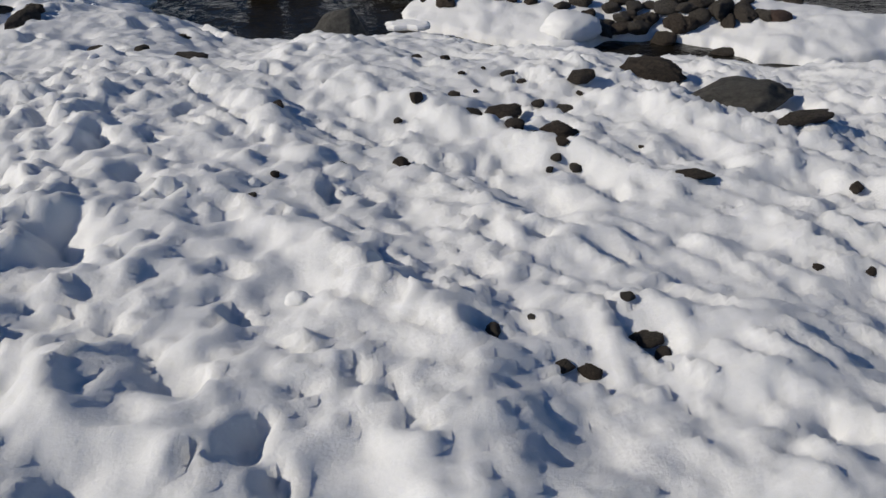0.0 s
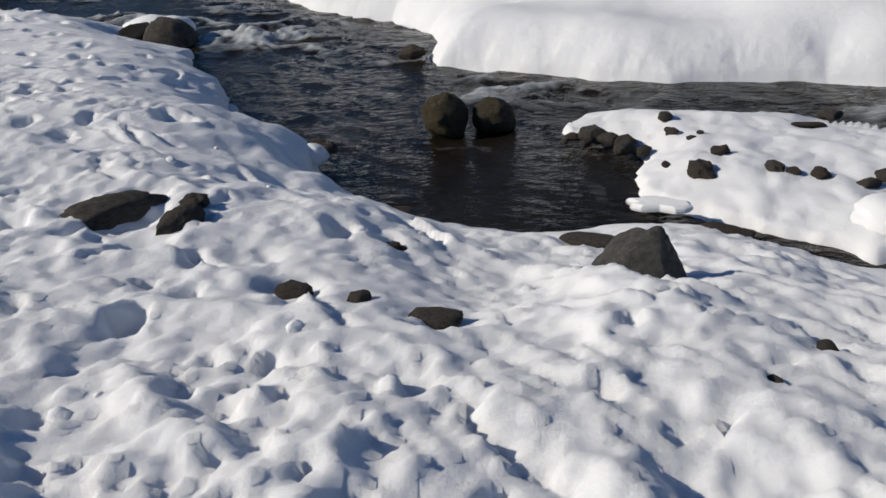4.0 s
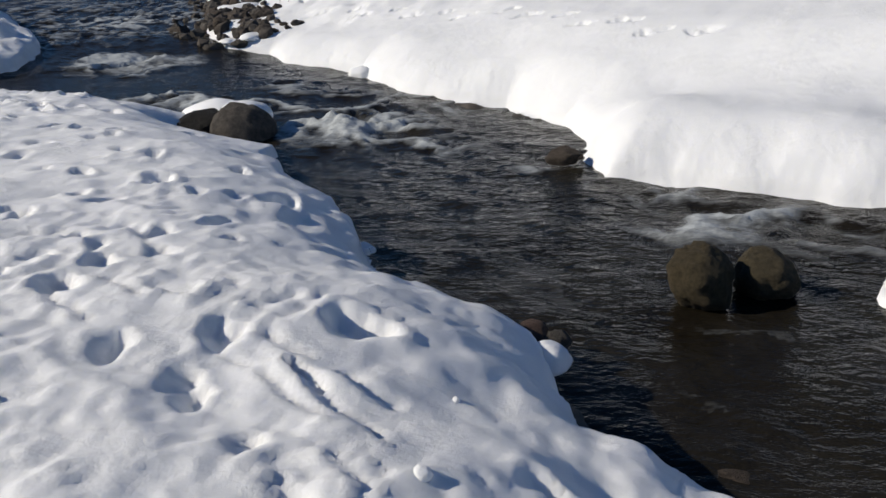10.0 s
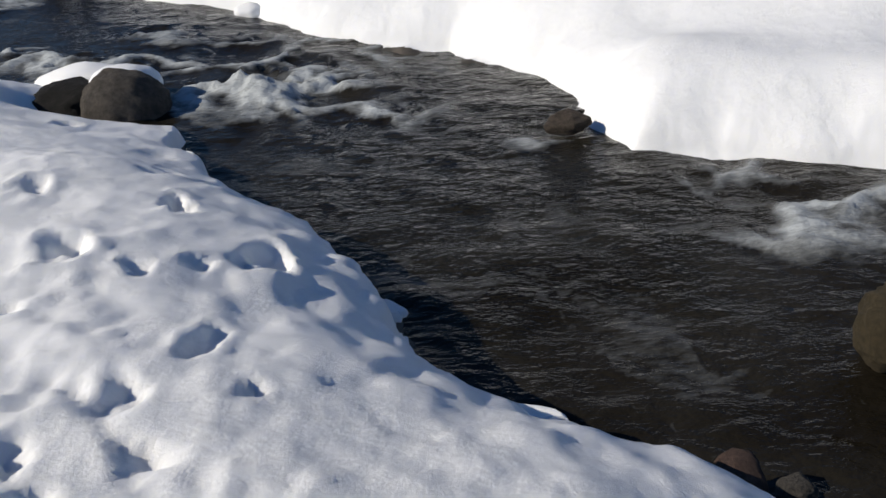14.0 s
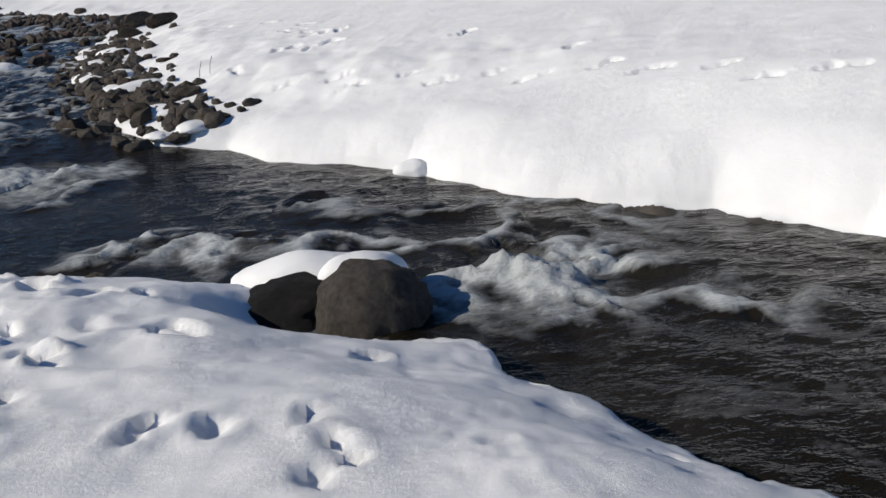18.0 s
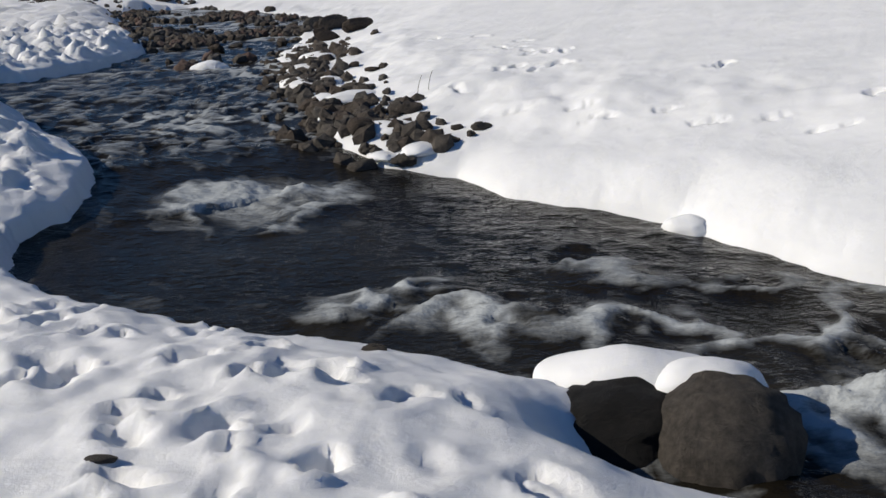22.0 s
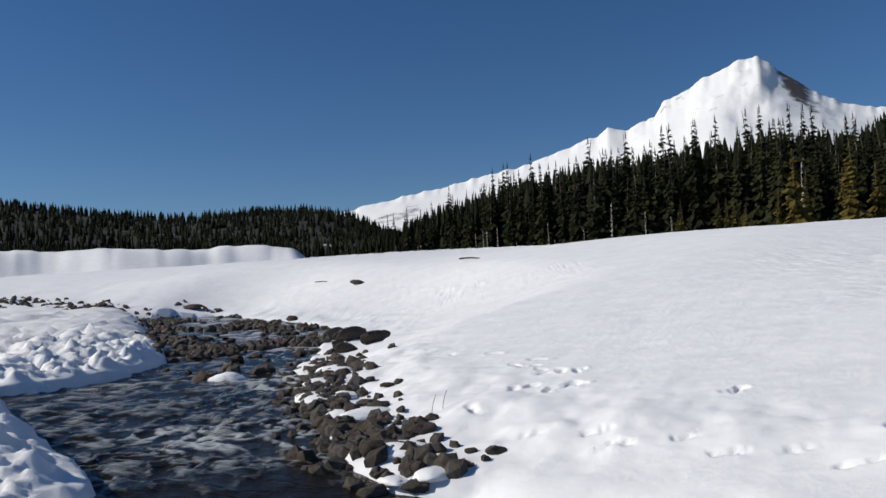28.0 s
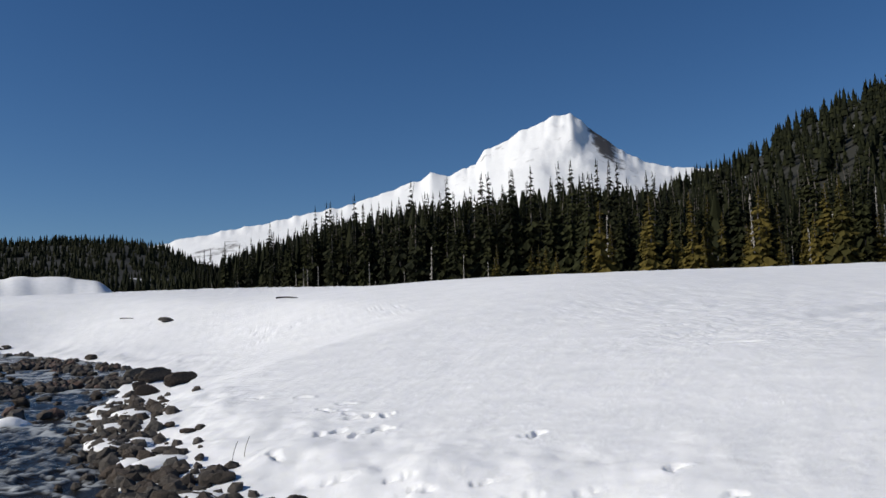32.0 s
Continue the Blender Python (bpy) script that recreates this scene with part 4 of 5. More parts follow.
ice_shelf(-5.30, 12.80, 0.05, 0.22, 0.06, -48, 20, SHELF)

# stones along the far bank, upstream
place([(-8.62, 21.77, 0.46), (-8.56, 20.85, 0.5), (-7.55, 21.21, 0.37), (-7.83, 21.92, 0.38), (-8.03, 22.89, 0.42), (-7.01, 21.56, 0.32), (-7.34, 21.70, 0.2), (-7.16, 21.30, 0.15), (-8.00, 20.85, 0.28),
       (-9.08, 23.18, 0.35), (-8.38, 20.75, 0.14), (-8.29, 22.46, 0.24), (-8.33, 23.64, 0.16), (-8.49, 23.41, 0.14), (-9.18, 25.63, 0.4), (-8.86, 25.01, 0.35), (-8.94, 26.99, 0.28), (-9.38, 27.95, 0.29),
       (-9.66, 28.02, 0.24), (-8.72, 27.01, 0.24), (-8.47, 24.39, 0.21), (-8.89, 24.34, 0.23), (-9.97, 27.45, 0.29)],
      "weathered brown-grey boulder on the far bank", "far bank stones", sink=0.12)
place([(-10.24, 27.00, 0.34), (-10.53, 26.12, 0.34), (-10.63, 28.21, 0.30), (-11.64, 32.61, 0.45), (-12.88, 36.77, 0.65), (-14.98, 44.20, 0.65), (-14.14, 44.07, 0.41), (-12.31, 39.93, 0.40), (-10.75, 31.35, 0.28),
       (-10.07, 25.33, 0.41), (-9.42, 24.36, 0.38), (-9.48, 25.54, 0.26), (-11.13, 27.95, 0.36), (-16.93, 36.39, 0.5), (-16.71, 40.53, 0.6), (-18.62, 56.29, 1.0), (-16.74, 55.69, 0.7), (-19.17, 53.57, 0.8), (-15.61, 41.21, 0.6)],
      "weathered brown-grey boulder on the far bank", "far bank stones", sink=0.12)
for x, y, size, turn in ((-11.30, 39.9, 1.25, 48), (-11.75, 40.6, 0.8, 40), (-10.25, 37.0, 1.15, 52), (-10.9, 35.2, 0.7, 30), (-11.5, 37.6, 0.6, 60), (-12.4, 42.5, 1.0, 40)):
    stone(x, y, size * 0.85, 1.4, 0.5, 0.9, turn, -0.15, "long brown rock slab jutting from snow", name="rock_slab", group="rock slabs")
stone(-13.67, 30.51, 0.702, 1, 0.9, 0.95, 0, 0.05, "reddish brown boulder in the rapids", mesh=REDS[2], base=0.89, name="boulder", group="")
place([(-13.14, 30.28, 0.45), (-14.05, 29.94, 0.57), (-12.81, 30.96, 0.45), (-14.39, 30.96, 0.45), (-13.82, 29.49, 0.41), (-13.26, 29.60, 0.38), (-12.47, 30.06, 0.45), (-14.62, 30.06, 0.34), (-13.60, 31.42, 0.57)],
      "dark wet stone heaped in the rapids", "rapids stones", sink=0.2, base=0.87)
place([(-11.28, 24.40, 0.57), (-11.67, 22.59, 0.62), (-13.03, 24.28, 0.57)], "dark wet boulder washed over by the stream", "rapids stones", sink=0.35, base=0.46)
stone(-11.73, 20.55, 0.408, 1, 0.8, 0.8, 0, 0.1, "dark stone beneath the snowy near bank", base=0.32)
stone(-16.99, 27.23, 0.566, 1, 0.8, 0.8, 0, 0.2, "dark stone in a hollow under snow", base=1.00)
stone(-11.28, 18.62, 0.34, 1, 0.8, 0.8, 0, 0.1, "dark stone beneath the snowy near bank", base=0.21)

# scattered cobbles: the strip under the far bank and the shoals upstream
SCATTER = random.Random(12)


def bank_x(y, line):
    pts = sorted((b, a) for a, b in line)
    return float(np.interp(y, [p[0] for p in pts], [p[1] for p in pts]))


for _ in range(62):
    y = SCATTER.uniform(20.9, 32.8)
    x = bank_x(y, FAR_BANK) + abs(SCATTER.gauss(0, 0.62)) - 0.4
    stone(x, y, SCATTER.choice((0.12, 0.16, 0.2, 0.26, 0.34)), 1, 0.8, 0.75, sink=0.1, label="grey river cobble on the far bank", group="far bank cobbles")
for _ in range(55):
    y = SCATTER.triangular(31, 63.3, 37.3)
    l, r = bank_x(y, NEAR_BANK), bank_x(y, FAR_BANK)
    x = l + (r - l) * (SCATTER.betavariate(0.7, 0.9))
    stone(x, y, SCATTER.uniform(0.2, 0.6), 1, 0.8, 0.7, sink=0.05, base=float(water_level(np.float64(x), np.float64(y))) - 0.06, label="dark stone in the shallow rapids", group="rapids stones")


def cobble_bed(name, count, pick, size, label, mat=STONE):
    """Many small stones in one mesh."""
    co, faces = [], []
    src = blob(77, 0.7, 1, 0.3, 0.6)
    pts = [v.co.copy() for v in src.vertices]
    tri = [tuple(p.vertices) for p in src.polygons]
    for _ in range(count):
        x, y, z = pick()
        k = SCATTER.uniform(*size)
        m = pose(x, y, z, SCATTER.uniform(0, 40), SCATTER.uniform(0, 40), SCATTER.uniform(0, 360))
        n = len(co)
        co += [tuple(m @ (p * k)) for p in pts]
        faces += [tuple(i + n for i in t) for t in tri]
    me = bpy.data.meshes.new(name)
    me.from_pydata(co, [], faces)
    me.materials.append(mat)
    return tagged(new(name, me), label, "gravel", kind="stuff")


def on_shoal():
    while True:
        y = SCATTER.triangular(30.5, 65.6, 40.7)
        l, r = bank_x(y, NEAR_BANK), bank_x(y, FAR_BANK)
        x = l + (r - l) * SCATTER.random() + SCATTER.gauss(0, 0.5)
        if field(np.float64(x), np.float64(y), 2.6, 95) > 0.12:
            break
    return x, y, max(ground_height(x, y), float(water_level(np.float64(x), np.float64(y)))) + 0.02


def under_bank():
    y = SCATTER.uniform(21, 33.9)
    x = bank_x(y, FAR_BANK) + SCATTER.gauss(0.35, 0.5)
    return x, y, max(ground_height(x, y), float(water_level(np.float64(x), np.float64(y)) - 0.03)) + 0.01


def far_shoal():
    f = SCATTER.random()
    x, y = -27.5 - 15 * f + SCATTER.gauss(0, 1.0), 59.0 + 8.5 * f ** 0.7 + SCATTER.gauss(0, 0.9)
    return x, y, ground_height(x, y) + 0.01


cobble_bed("cobbles", 560, on_shoal, (0.08, 0.28), "dark cobbles in shallow water upstream")
cobble_bed("cobbles", 90, on_shoal, (0.08, 0.3), "reddish brown cobbles in shallow water upstream", RED_STONE)
cobble_bed("cobbles", 190, under_bank, (0.09, 0.24), "angular grey cobbles heaped along the far bank")
cobble_bed("pebbles", 230, under_bank, (0.04, 0.19), "grey pebbles between bank stones")
cobble_bed("cobbles", 220, far_shoal, (0.08, 0.3), "dark cobbles showing through distant snow")


def snow_lump(x, y, k, seed):
    ob = snow_mound(x, y, ground_height(x, y) - 0.2 * k, k, k * 0.8, k * 0.8, seed * 40, seed, "small lump of kicked-up snow on the bank")
    ob.name = "snow_lump"
    return tagged(ob, group="snow lumps")


for n in range(18):
    y = SCATTER.uniform(1.4, 7.0)
    x = -0.2 - 0.42 * y + SCATTER.uniform(-1.6, 0.9)
    snow_lump(x, y, SCATTER.uniform(0.014, 0.042), 20 + n)


for n in range(18):
    y = SCATTER.uniform(20.9, 33)
    k = SCATTER.uniform(0.16, 0.36)
    x = bank_x(y, FAR_BANK) + SCATTER.uniform(0.0, 0.9)
    snow_mound(x, y, ground_height(x, y) - 0.03, k * SCATTER.uniform(1.0, 1.8), k, 0.4 * k, SCATTER.uniform(0, 180), 60 + n, "soft pillow of snow between far bank stones")


def stalk(x, y, h, label):
    """One dry grass stem, bent over."""
    bm = bmesh.new()
    rings = []
    for j in range(6):
        f = j / 5
        rings.append([bm.verts.new((0.25 * h * f * f + 0.006 * math.cos(2.094 * i), 0.006 * math.sin(2.094 * i), h * f)) for i in range(3)])
    for lo, hi in zip(rings, rings[1:]):
        for i in range(3):
            bm.faces.new((lo[i], lo[(i + 1) % 3], hi[(i + 1) % 3], hi[i]))
    me = bpy.data.meshes.new("grass_stalk")
    bm.to_mesh(me)
    bm.free()
    me.materials.append(BARK)
    ob = new("grass_stalk", me)
    ob.matrix_world = pose(x, y, ground_height(x, y) - 0.02, 0, 0, 20)
    return tagged(ob, label, "grass", "dry grass")


stalk(-7.77, 23.94, 0.32, "dry brown grass stem among stones")
stalk(-7.94, 23.83, 0.32, "dry brown grass stem among stones")


# ---- mountain, hills and woods ----
HOME = (-7.145, 10.3, 2.588)


def bearing(az, r):
    a = radians(az)
    return HOME[0] - r * math.sin(a), HOME[1] + r * math.cos(a)


def fan(name, az0, az1, na, radii, height, mats, tags, kind="structure", rock=None):
    """Land laid out over bearings and ways from the stream; azimuths in degrees to the left of north."""
    az = np.linspace(az0, az1, na)
    A, Rr = np.meshgrid(az, np.asarray(radii, float))
    X, Y = HOME[0] - Rr * np.sin(np.radians(A)), HOME[1] + Rr * np.cos(np.radians(A))
    Z = height(A, Rr, X, Y)
    ny, nx = A.shape
    k = np.arange(nx * ny).reshape(ny, nx)
    q = np.stack([k[:-1, :-1], k[1:, :-1], k[1:, 1:], k[:-1, 1:]], -1).reshape(-1, 4)
    me = bpy.data.meshes.new(name)
    me.from_pydata(np.stack([X, Y, Z], -1).reshape(-1, 3).tolist(), [], q.tolist())
    for p in me.polygons:
        p.use_smooth = True
    for m in mats:
        me.materials.append(m)
    if rock is not None:
        me.attributes.new("rock", "FLOAT", "POINT").data.foreach_set("value", rock(A, Rr, X, Y, Z).ravel().astype(np.float32))
    return tagged(new(name, me), *tags, kind=kind)


def mountain_material():
    m, nt, b = material("mountain_snow", 0.8)
    at = nt.nodes.new("ShaderNodeAttribute")
    at.attribute_name = "rock"
    add = node(nt, "ShaderNodeMath")
    nt.links.new(at.outputs["Fac"], add.inputs[0])
    nt.links.new(noise_tex(nt, 0.012, 8, 0.7), add.inputs[1])
    nt.links.new(ramp(nt, add.outputs[0], (0.62, (0.84, 0.85, 0.86)), (0.78, (0.09, 0.08, 0.075))), b.inputs["Base Color"])
    bump(nt, b, noise_tex(nt, 0.01, 8, 0.6), 0.3, 25)
    return m


PEAK = [(13, 5.6), (7.6, 6.8), (1.6, 8.1), (-4.5, 9.4), (-9.1, 11.0), (-9.7, 11.45), (-10.3, 11.3), (-10.9, 11.15), (-12.8, 11.9), (-13.4, 12.8), (-14.7, 13.2), (-15.8, 13.95), (-17.0, 14.3),
        (-18.2, 14.9), (-19.4, 15.0), (-20.9, 13.65), (-22.5, 12.4), (-24.4, 11.35), (-26.4, 10.95), (-30, 10.5), (-40, 8)]


def mountain_height(A, Rr, X, Y):
    el = np.interp(-A, [-a for a, _ in PEAK], [e for _, e in PEAK])
    soft = sum(np.interp(-A + k, [-a for a, _ in PEAK], [e for _, e in PEAK]) for k in np.linspace(-4, 4, 17)) / 17
    u = np.clip((Rr - 1900) / 2100, 0, 1)
    el = soft + (el - soft) * smooth(u + 0.05 * fbm(A, Rr / 120, 1.1, 3, 76), 0.72, 1.0)
    top = np.tan(np.radians(el)) * 4000
    back = np.clip((Rr - 4000) / 600, 0, 1)
    rid = np.abs(fbm(X, Y, 900, 5, 71, 0.5))
    gully = fbm(A, Rr / 500, 3.5, 3, 75, 0.5)
    return HOME[2] + top * (u ** 1.35) * (1 - 0.5 * back) + (42 * (rid - 0.4) + 6 * gully) * u * (1 - u ** 8) + 6 * fbm(A, A * 0, 0.45, 3, 73) * smooth(u, 0.9, 1) - 60 * (1 - u)


def mountain_rock(A, Rr, X, Y, Z):
    u = np.clip((Rr - 1900) / 2100, 0, 1)
    right = np.exp(-((A + 21.2 + 2.2 * (1 - u) * 3) / 0.9) ** 2) * smooth(u, 0.80, 0.97)
    crag = np.exp(-((A + 14.3) / 1.8) ** 2) * smooth(u, 0.93, 0.99) * 0.1
    low = np.exp(-((A - 4.0) / 2.0) ** 2) * np.exp(-((u - 0.82) / 0.05) ** 2) * 0.22
    return 0.42 * right + crag + low


fan("mountain", 14, -40, 420, np.concatenate([np.linspace(1900, 3900, 70), np.linspace(3920, 4060, 24), [4200, 4500]]), mountain_height, [mountain_material()],
    ("distant snow-covered volcanic peak with bare rock ridge", "mountain"), rock=mountain_rock)

def floor_material():
    m, nt, b = material("forest_floor", 0.9)
    nt.links.new(ramp(nt, noise_tex(nt, 0.03, 6, 0.6), (0.65, (0.02, 0.02, 0.014)), (0.70, (0.75, 0.76, 0.78))), b.inputs["Base Color"])
    return m


FOREST_FLOOR = floor_material()
HILL = [(75, 7.80), (45, 7.50), (29, 7.20), (22.8, 6.60), (18.7, 6.40), (14, 6.80), (10.7, 6.90), (7.8, 6.50), (5.1, 5.20), (2, 3.90), (-4, 2.30)]
RIDGE = [(-16, 4.0), (-20, 6.5), (-24, 8.6), (-27.6, 10.2), (-30.8, 11.2), (-33.3, 12.8), (-38.7, 14.6), (-46, 16), (-60, 18), (-85, 17)]


def hill_height(A, Rr, X, Y):
    el = np.interp(-A, [-a for a, _ in HILL], [e for _, e in HILL])
    u = smooth(Rr, 330, 720)
    return HOME[2] + Rr * np.tan(np.radians(3.9 + (el - 3.9) * u)) - 40 * smooth(Rr, 760, 900) - 3


def ridge_height(A, Rr, X, Y):
    el = np.interp(-A, [-a for a, _ in RIDGE], [e for _, e in RIDGE])
    u = smooth(Rr, 190, 620)
    return HOME[2] + Rr * np.tan(np.radians(3.4 + (el - 3.4) * u)) - 60 * smooth(Rr, 640, 900) - 3


fan("hill", 78, -4, 120, np.linspace(300, 880, 24), hill_height, [FOREST_FLOOR], ("low dark wooded hill", "hill"))
fan("hill", -14, -88, 120, np.linspace(170, 860, 28), ridge_height, [FOREST_FLOOR], ("steep dark wooded hillside", "hill"))


def bluff_height(A, Rr, X, Y):
    top = 4.4 + 0.12 * field(A, A, 3.7, 81) + 0.07 * field(A, A, 0.9, 82)
    base = 2.0
    way = Rr + 5 * field(A, A * 0, 7.0, 83) + 0.6 * field(A, A * 0 + Rr / 60, 1.6, 84)
    u = smooth(way, 205, 236) * (0.55 + 0.45 * smooth(way, 200, 216)) * smooth(A, 8.6, 12)
    return HOME[2] + Rr * np.tan(np.radians(base + (top - base) * u)) + 0.35 * fbm(X, Y, 12, 3, 85)


fan("bank", 60, 8.6, 260, np.linspace(180, 330, 40), bluff_height, [SNOW], ("eroded snow-covered river terrace edge", "terrace"))


def trunk_mesh(h, r0, sides=6, seed=0):
    bm = bmesh.new()
    rnd = random.Random(seed)
    rings = []
    for j in range(5):
        z = h * j / 4
        r = r0 * (1 - 0.9 * j / 4)
        ox, oy = rnd.uniform(-0.02, 0.02) * h * j / 4, rnd.uniform(-0.02, 0.02) * h * j / 4
        rings.append([bm.verts.new((ox + r * math.cos(2 * math.pi * i / sides), oy + r * math.sin(2 * math.pi * i / sides), z)) for i in range(sides)])
    for lo, hi in zip(rings, rings[1:]):
        for i in range(sides):
            bm.faces.new((lo[i], lo[(i + 1) % sides], hi[(i + 1) % sides], hi[i]))
    me = bpy.data.meshes.new("trunk")
    bm.to_mesh(me)
    bm.free()
    me.materials.append(BARK)
    return me


def crown_mesh(h, width, low, seed, mat, levels=30, lean=0.4):
    """Whorls of drooping boughs, each a ragged folded blade with side sprays."""
    rnd = random.Random(seed)
    co, faces = [], []
    for j in range(levels):
        f = j / (levels - 1)
        z = h * (low + (1 - low) * f)
        reach = width * ((1 - f) ** 0.8) * rnd.uniform(0.65, 1.15) + 0.12
        if f < 0.15:
            reach *= 0.6 + 2.5 * f
        n = rnd.randint(6, 9)
        for i in range(n):
            if rnd.random() < 0.12:
                continue
            a = 2 * math.pi * (i + rnd.random() * 0.8) / n
            l = reach * rnd.uniform(0.55, 1.15)
            dr = l * (lean + 0.25 * (1 - f)) * rnd.uniform(0.6, 1.3)
            ca, sa = math.cos(a), math.sin(a)
            wd = l * rnd.uniform(0.22, 0.36) + 0.06
            zt = z + rnd.uniform(-0.2, 0.2)

            def at(u, v, d):
                return (ca * u - sa * v, sa * u + ca * v, d)
            k = len(co)
            co += [at(0.05, 0, zt + 0.10 * l), at(l * 0.45, wd, zt - dr * 0.55), at(l, 0, zt - dr * 0.75), at(l * 0.45, -wd, zt - dr * 0.55), at(l * 0.5, 0, zt - dr * 0.15),
                   at(l * 0.75, wd * 0.9, zt - dr * 1.1), at(l * 0.75, -wd * 0.9, zt - dr * 1.1), at(l * 0.3, 0, zt - dr - 0.18 * l)]
            faces += [(k, k + 1, k + 4), (k, k + 4, k + 3), (k + 4, k + 1, k + 5), (k + 4, k + 5, k + 2), (k + 4, k + 2, k + 6), (k + 4, k + 6, k + 3), (k, k + 7, k + 4)]
    k = len(co)
    co += [(0.10, 0, h * 0.97), (-0.06, 0.09, h * 0.97), (-0.06, -0.09, h * 0.97), (0, 0, h * 1.03)]
    faces += [(k, k + 1, k + 3), (k + 1, k + 2, k + 3), (k + 2, k, k + 3)]
    me = bpy.data.meshes.new("crown")
    me.from_pydata(co, [], faces)
    me.materials.append(mat)
    return me


def tree(kind, label, trunk, crown):
    root = new(kind)
    tagged(root, label, "tree", "edge of the wood")
    for name, me in (("trunk", trunk), ("crown", crown)):
        if me:
            ob = new(name, me)
            ob.parent = root
    return root


WOOD = random.Random(21)
FIRS = [tree("fir_tree", "tall dark green fir on the wood's edge", trunk_mesh(20, 0.28, seed=k), crown_mesh(20, w, lo, k, FIR)) for k, w, lo in
        ((1, 2.9, 0.08), (2, 2.5, 0.14), (3, 3.3, 0.06), (4, 2.3, 0.2), (5, 2.8, 0.1), (6, 2.0, 0.24))]
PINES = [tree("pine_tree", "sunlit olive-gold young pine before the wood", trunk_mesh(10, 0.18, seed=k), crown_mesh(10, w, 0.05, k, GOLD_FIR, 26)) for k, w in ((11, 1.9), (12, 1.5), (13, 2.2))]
SNAGS = [tree("dead_tree", "bare pale dead trunk at the wood's edge", trunk_mesh(11, 0.14, 5, seed=k), crown_mesh(11, 0.35, 0.35, k, BARK, 10)) for k in (21, 22)]
PALE = plain("dead_wood", (0.25, 0.23, 0.21), (0.5, 0.47, 0.44), 2.0)
for t in SNAGS:
    for c in t.children:
        c.data.materials.clear()
        c.data.materials.append(PALE)
used = set()


def plant(src, az, r, size):
    x, y = bearing(az, r)
    z = ground_height(x, y)
    if r > 240 or az < -24:
        z = max(z, float(ridge_height(np.float64(az), np.float64(r), np.float64(x), np.float64(y))) if az < -16 else z)
    m = pose(x, y, z - 0.3, WOOD.uniform(-1.5, 1.5), WOOD.uniform(-1.5, 1.5), WOOD.uniform(0, 360))
    if src.name not in used:
        used.add(src.name)
        src.matrix_basis = m @ Matrix.Diagonal((size * 0.95, size * 0.95, size, 1))
        return src
    ob = copy_thing(src, m)
    ob.scale = (size * WOOD.uniform(0.8, 1.1), size * WOOD.uniform(0.8, 1.1), size)
    return ob


# the wood's edge: how high its crowns stand above the eye, by bearing
TOPS = [(6, 5.6), (4.8, 5.9), (1.6, 7.3), (-1.4, 8.2), (-7.2, 9.7), (-14.2, 10.3), (-20.1, 10.9), (-26, 9.9), (-30, 9.6), (-40, 9.8), (-50, 10)]


def edge_way(az):
    return float(np.interp(-az, [-6, 0, 8, 20, 40, 60], [330, 270, 200, 150, 140, 140]))


for i in range(290):
    az = 5.5 - 50 * (i + WOOD.random()) / 290
    r = edge_way(az) + WOOD.uniform(4, 45)
    el = float(np.interp(-az, [-a for a, _ in TOPS], [e for _, e in TOPS]))
    x, y = bearing(az, r)
    h = HOME[2] + r * math.tan(radians(el)) - ground_height(x, y)
    h *= WOOD.choice((0.5, 0.66, 0.78, 0.86, 0.92, 0.96, 1.0, 1.02, 1.13))
    plant(WOOD.choice(FIRS), az, r, max(0.3, h / 20))
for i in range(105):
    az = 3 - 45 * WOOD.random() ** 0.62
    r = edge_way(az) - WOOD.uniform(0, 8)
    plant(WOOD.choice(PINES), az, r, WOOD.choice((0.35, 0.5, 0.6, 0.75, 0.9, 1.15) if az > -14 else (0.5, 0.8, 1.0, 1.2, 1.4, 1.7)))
for i in range(40):
    az = WOOD.choice((WOOD.uniform(-40, -30), WOOD.uniform(-40, 4), WOOD.uniform(-6, 5)))
    plant(WOOD.choice(SNAGS), az, edge_way(az) - WOOD.uniform(-3, 6), WOOD.uniform(0.7, 1.5))


def far_wood(name, count, pick, label, mat):
    """Distant trees as small ragged spires, in one mesh."""
    co, faces = [], []
    for _ in range(count):
        x, y, z, h = pick()
        w = h * WOOD.uniform(0.15, 0.24)
        for j in range(5):
            f = j / 5
            zb, zt, r = z + h * (0.08 + 0.85 * f), z + h * min(1.0, 0.42 + 0.75 * f), w * (1 - f) + 0.15
            k = len(co)
            n = 6
            a0 = WOOD.random() * 6
            co.append((x, y, zt))
            for i in range(n):
                q = r * WOOD.uniform(0.5, 1.25)
                co.append((x + q * math.cos(a0 + 6.283 * i / n), y + q * math.sin(a0 + 6.283 * i / n), zb + WOOD.uniform(-0.04, 0.04) * h))
            faces += [(k, k + 1 + i, k + 1 + (i + 1) % n) for i in range(n)]
    me = bpy.data.meshes.new(name)
    me.from_pydata(co, [], faces)
    me.materials.append(mat)
    return tagged(new(name, me), label, "wood", kind="stuff")


def on_hill():
    while True:
        az, r = WOOD.uniform(2, 60), WOOD.uniform(335, 760)
        x, y = bearing(az, r)
        bare = field(np.float64(x), np.float64(y), 55.0, 91)
        if (7 < az < 17 and 480 < r < 640 and bare > 0.45) or (8 < az < 11 and 420 < r < 520 and bare > 0.1):
            continue
        return x, y, float(hill_height(np.float64(az), np.float64(r), 0, 0)) - 1, WOOD.uniform(4.5, 10)


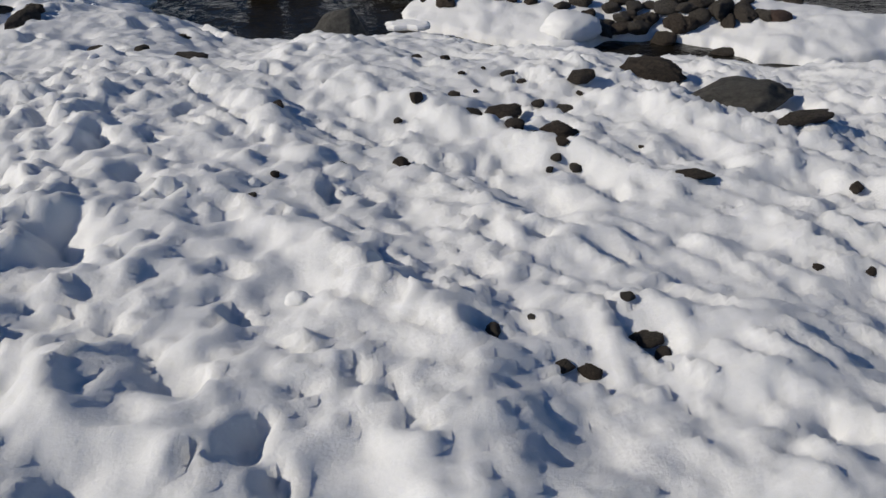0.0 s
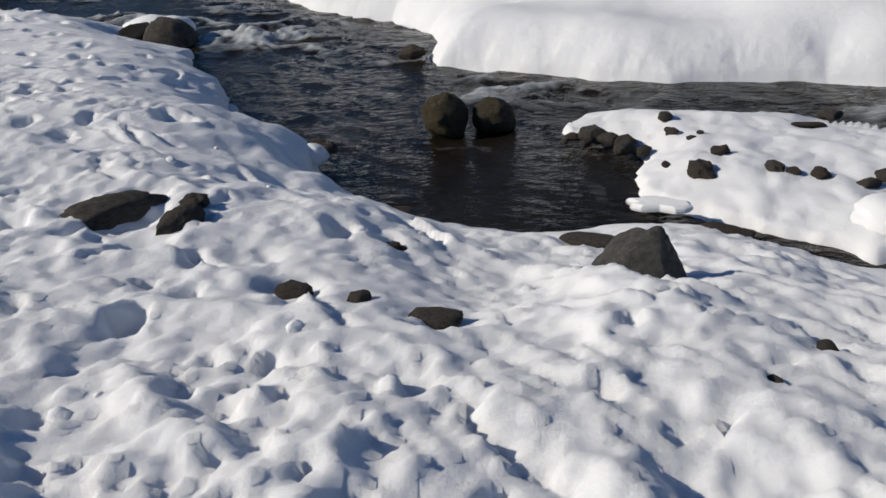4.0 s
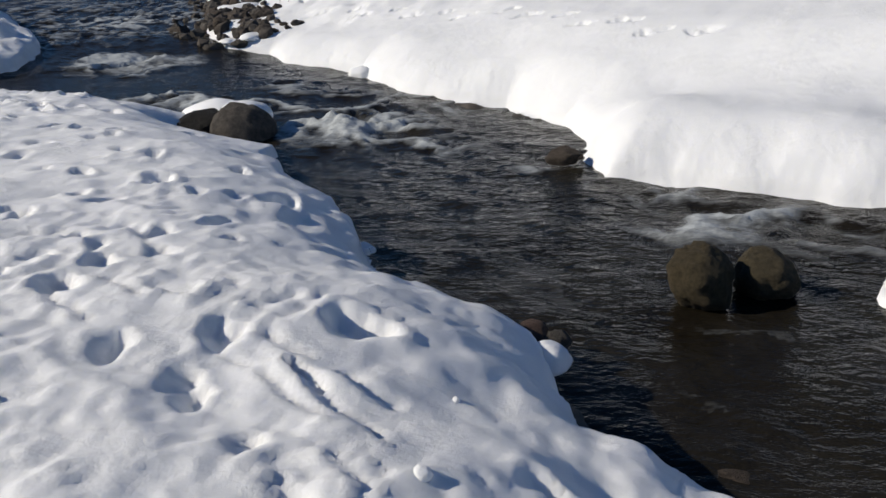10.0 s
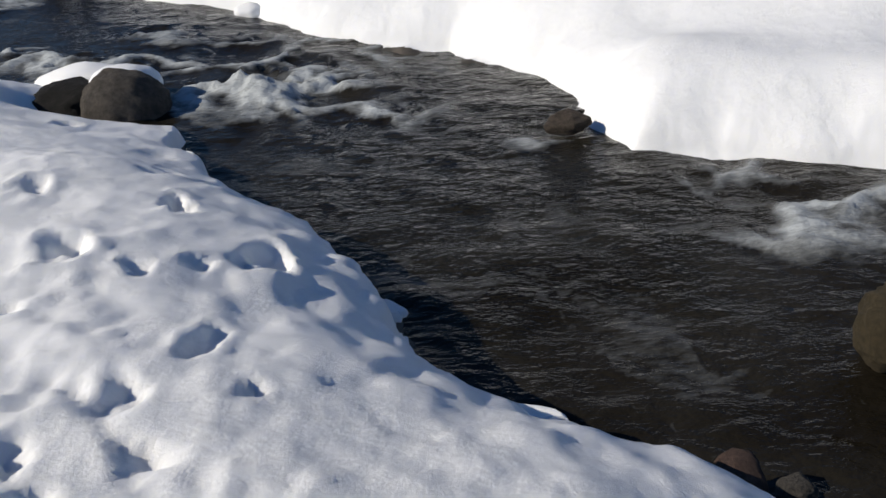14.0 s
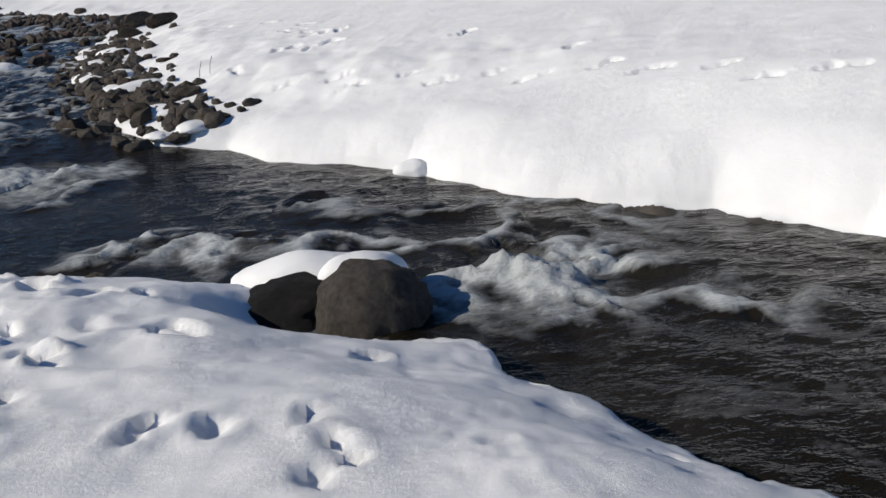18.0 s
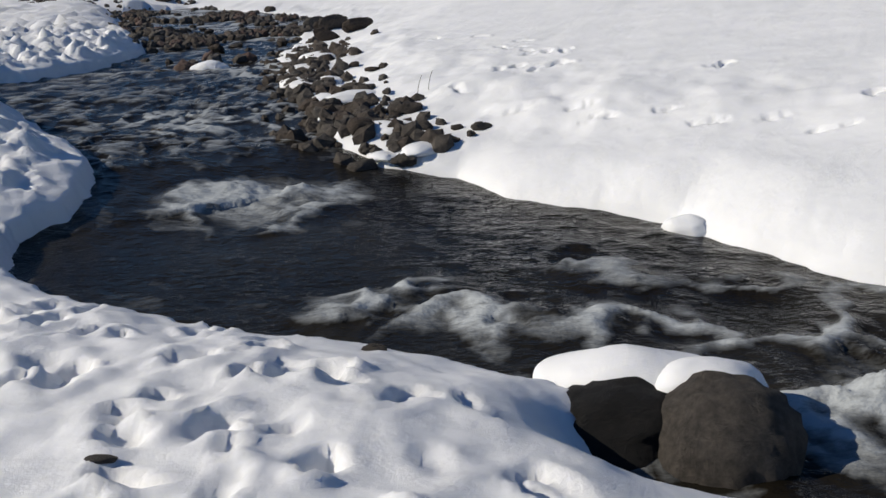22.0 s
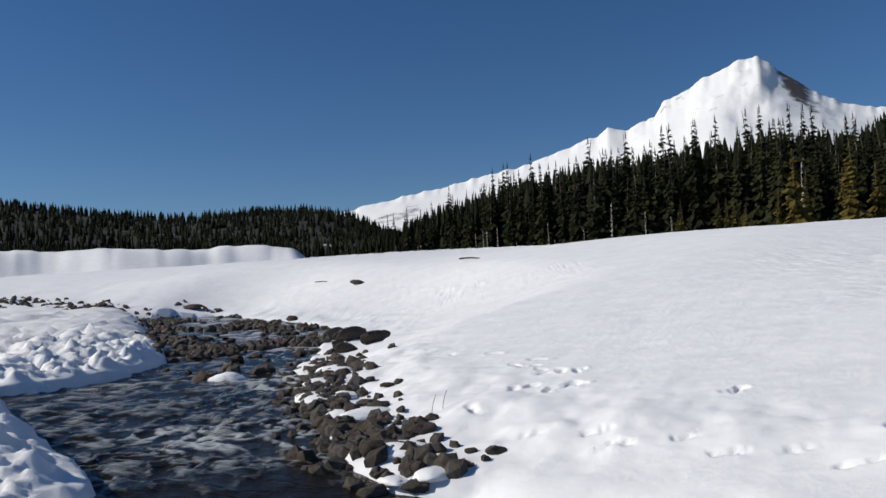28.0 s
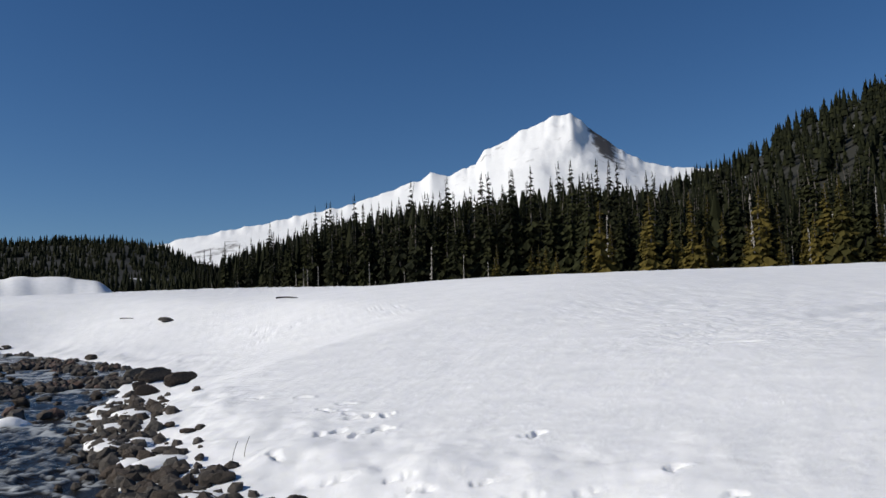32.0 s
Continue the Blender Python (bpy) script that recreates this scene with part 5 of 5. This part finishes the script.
def on_ridge():
    az, r = WOOD.uniform(-16, -62), 190 + 460 * WOOD.random() ** 0.8
    x, y = bearing(az, r)
    return x, y, float(ridge_height(np.float64(az), np.float64(r), 0, 0)) - 1, WOOD.uniform(8, 17)


def behind_edge():
    az = WOOD.uniform(6, -42)
    r = edge_way(az) + WOOD.uniform(30, 110)
    el = float(np.interp(-az, [-a for a, _ in TOPS], [e for _, e in TOPS]))
    x, y = bearing(az, r)
    z = ground_height(x, y)
    return x, y, z, max(5, (HOME[2] + r * math.tan(radians(el)) - z) * WOOD.uniform(0.7, 0.97))


far_wood("hill_forest", 5400, on_hill, "dense dark conifer forest on a far hill", FIR)
far_wood("hillside_forest", 2600, on_ridge, "dense dark conifer forest on a steep hillside", FIR)
far_wood("inner_wood", 1900, behind_edge, "dark conifers deep inside the wood", FIR)


def brush(name, count, pick, label):
    co, faces = [], []
    for _ in range(count):
        x, y, z, h = pick()
        for _ in range(4):
            a, l = WOOD.uniform(0, 6.28), WOOD.uniform(0.1, 0.5) * h
            k = len(co)
            co += [(x - 0.03, y, z), (x + 0.03, y, z), (x + l * math.cos(a), y + l * math.sin(a), z + h * WOOD.uniform(0.6, 1))]
            faces.append((k, k + 1, k + 2))
    me = bpy.data.meshes.new(name)
    me.from_pydata(co, [], faces)
    me.materials.append(BRUSH)
    return tagged(new(name, me), label, "brush", kind="stuff")


BRUSH = plain("twigs", (0.09, 0.055, 0.03), (0.2, 0.13, 0.07), 1.0)


def at_edge():
    az = WOOD.uniform(6, -42)
    r = edge_way(az) - WOOD.uniform(-6, 12)
    x, y = bearing(az, r)
    return x, y, ground_height(x, y) - 0.1, WOOD.uniform(0.8, 3.0)


brush("brush", 1800, at_edge, "bare brown brush along the wood's edge")


# driftwood and a grass stalk
def log(x, y, length, turn, label):
    bm = bmesh.new()
    n = 7
    rings = []
    for j in range(9):
        f = j / 8
        r = 0.09 * length * (1 - 0.6 * f) * 0.3
        rings.append([bm.verts.new((length * (f - 0.5), r * math.cos(6.283 * i / n) + 0.06 * math.sin(f * 7), r * math.sin(6.283 * i / n) + 0.08 * length * 0.3 * math.sin(f * 5))) for i in range(n)])
    for lo, hi in zip(rings, rings[1:]):
        for i in range(n):
            bm.faces.new((lo[i], lo[(i + 1) % n], hi[(i + 1) % n], hi[i]))
    bm.faces.new(rings[0][::-1])
    bm.faces.new(rings[-1])
    me = bpy.data.meshes.new("log")
    bm.to_mesh(me)
    bm.free()
    me.materials.append(BARK)
    ob = new("log", me)
    ob.matrix_world = pose(x, y, ground_height(x, y) + 0.02, 0, 0, turn)
    return tagged(ob, label, "log", "driftwood")


log(-6.75, 64.2, 2.2, 20, "dark driftwood branch lying on the snow")
log(-16.8, 66.6, 1.3, -10, "small dark branch in the snow")
stone(-14.22, 63.93, 0.85, 1.2, 0.8, 0.7, 0, 0.0, "brown stone alone in the snow meadow")
stone(-24.8, 64.0, 1.2, 1.2, 0.8, 0.7, 0, 0.1, "pale boulder at the shoal's end")
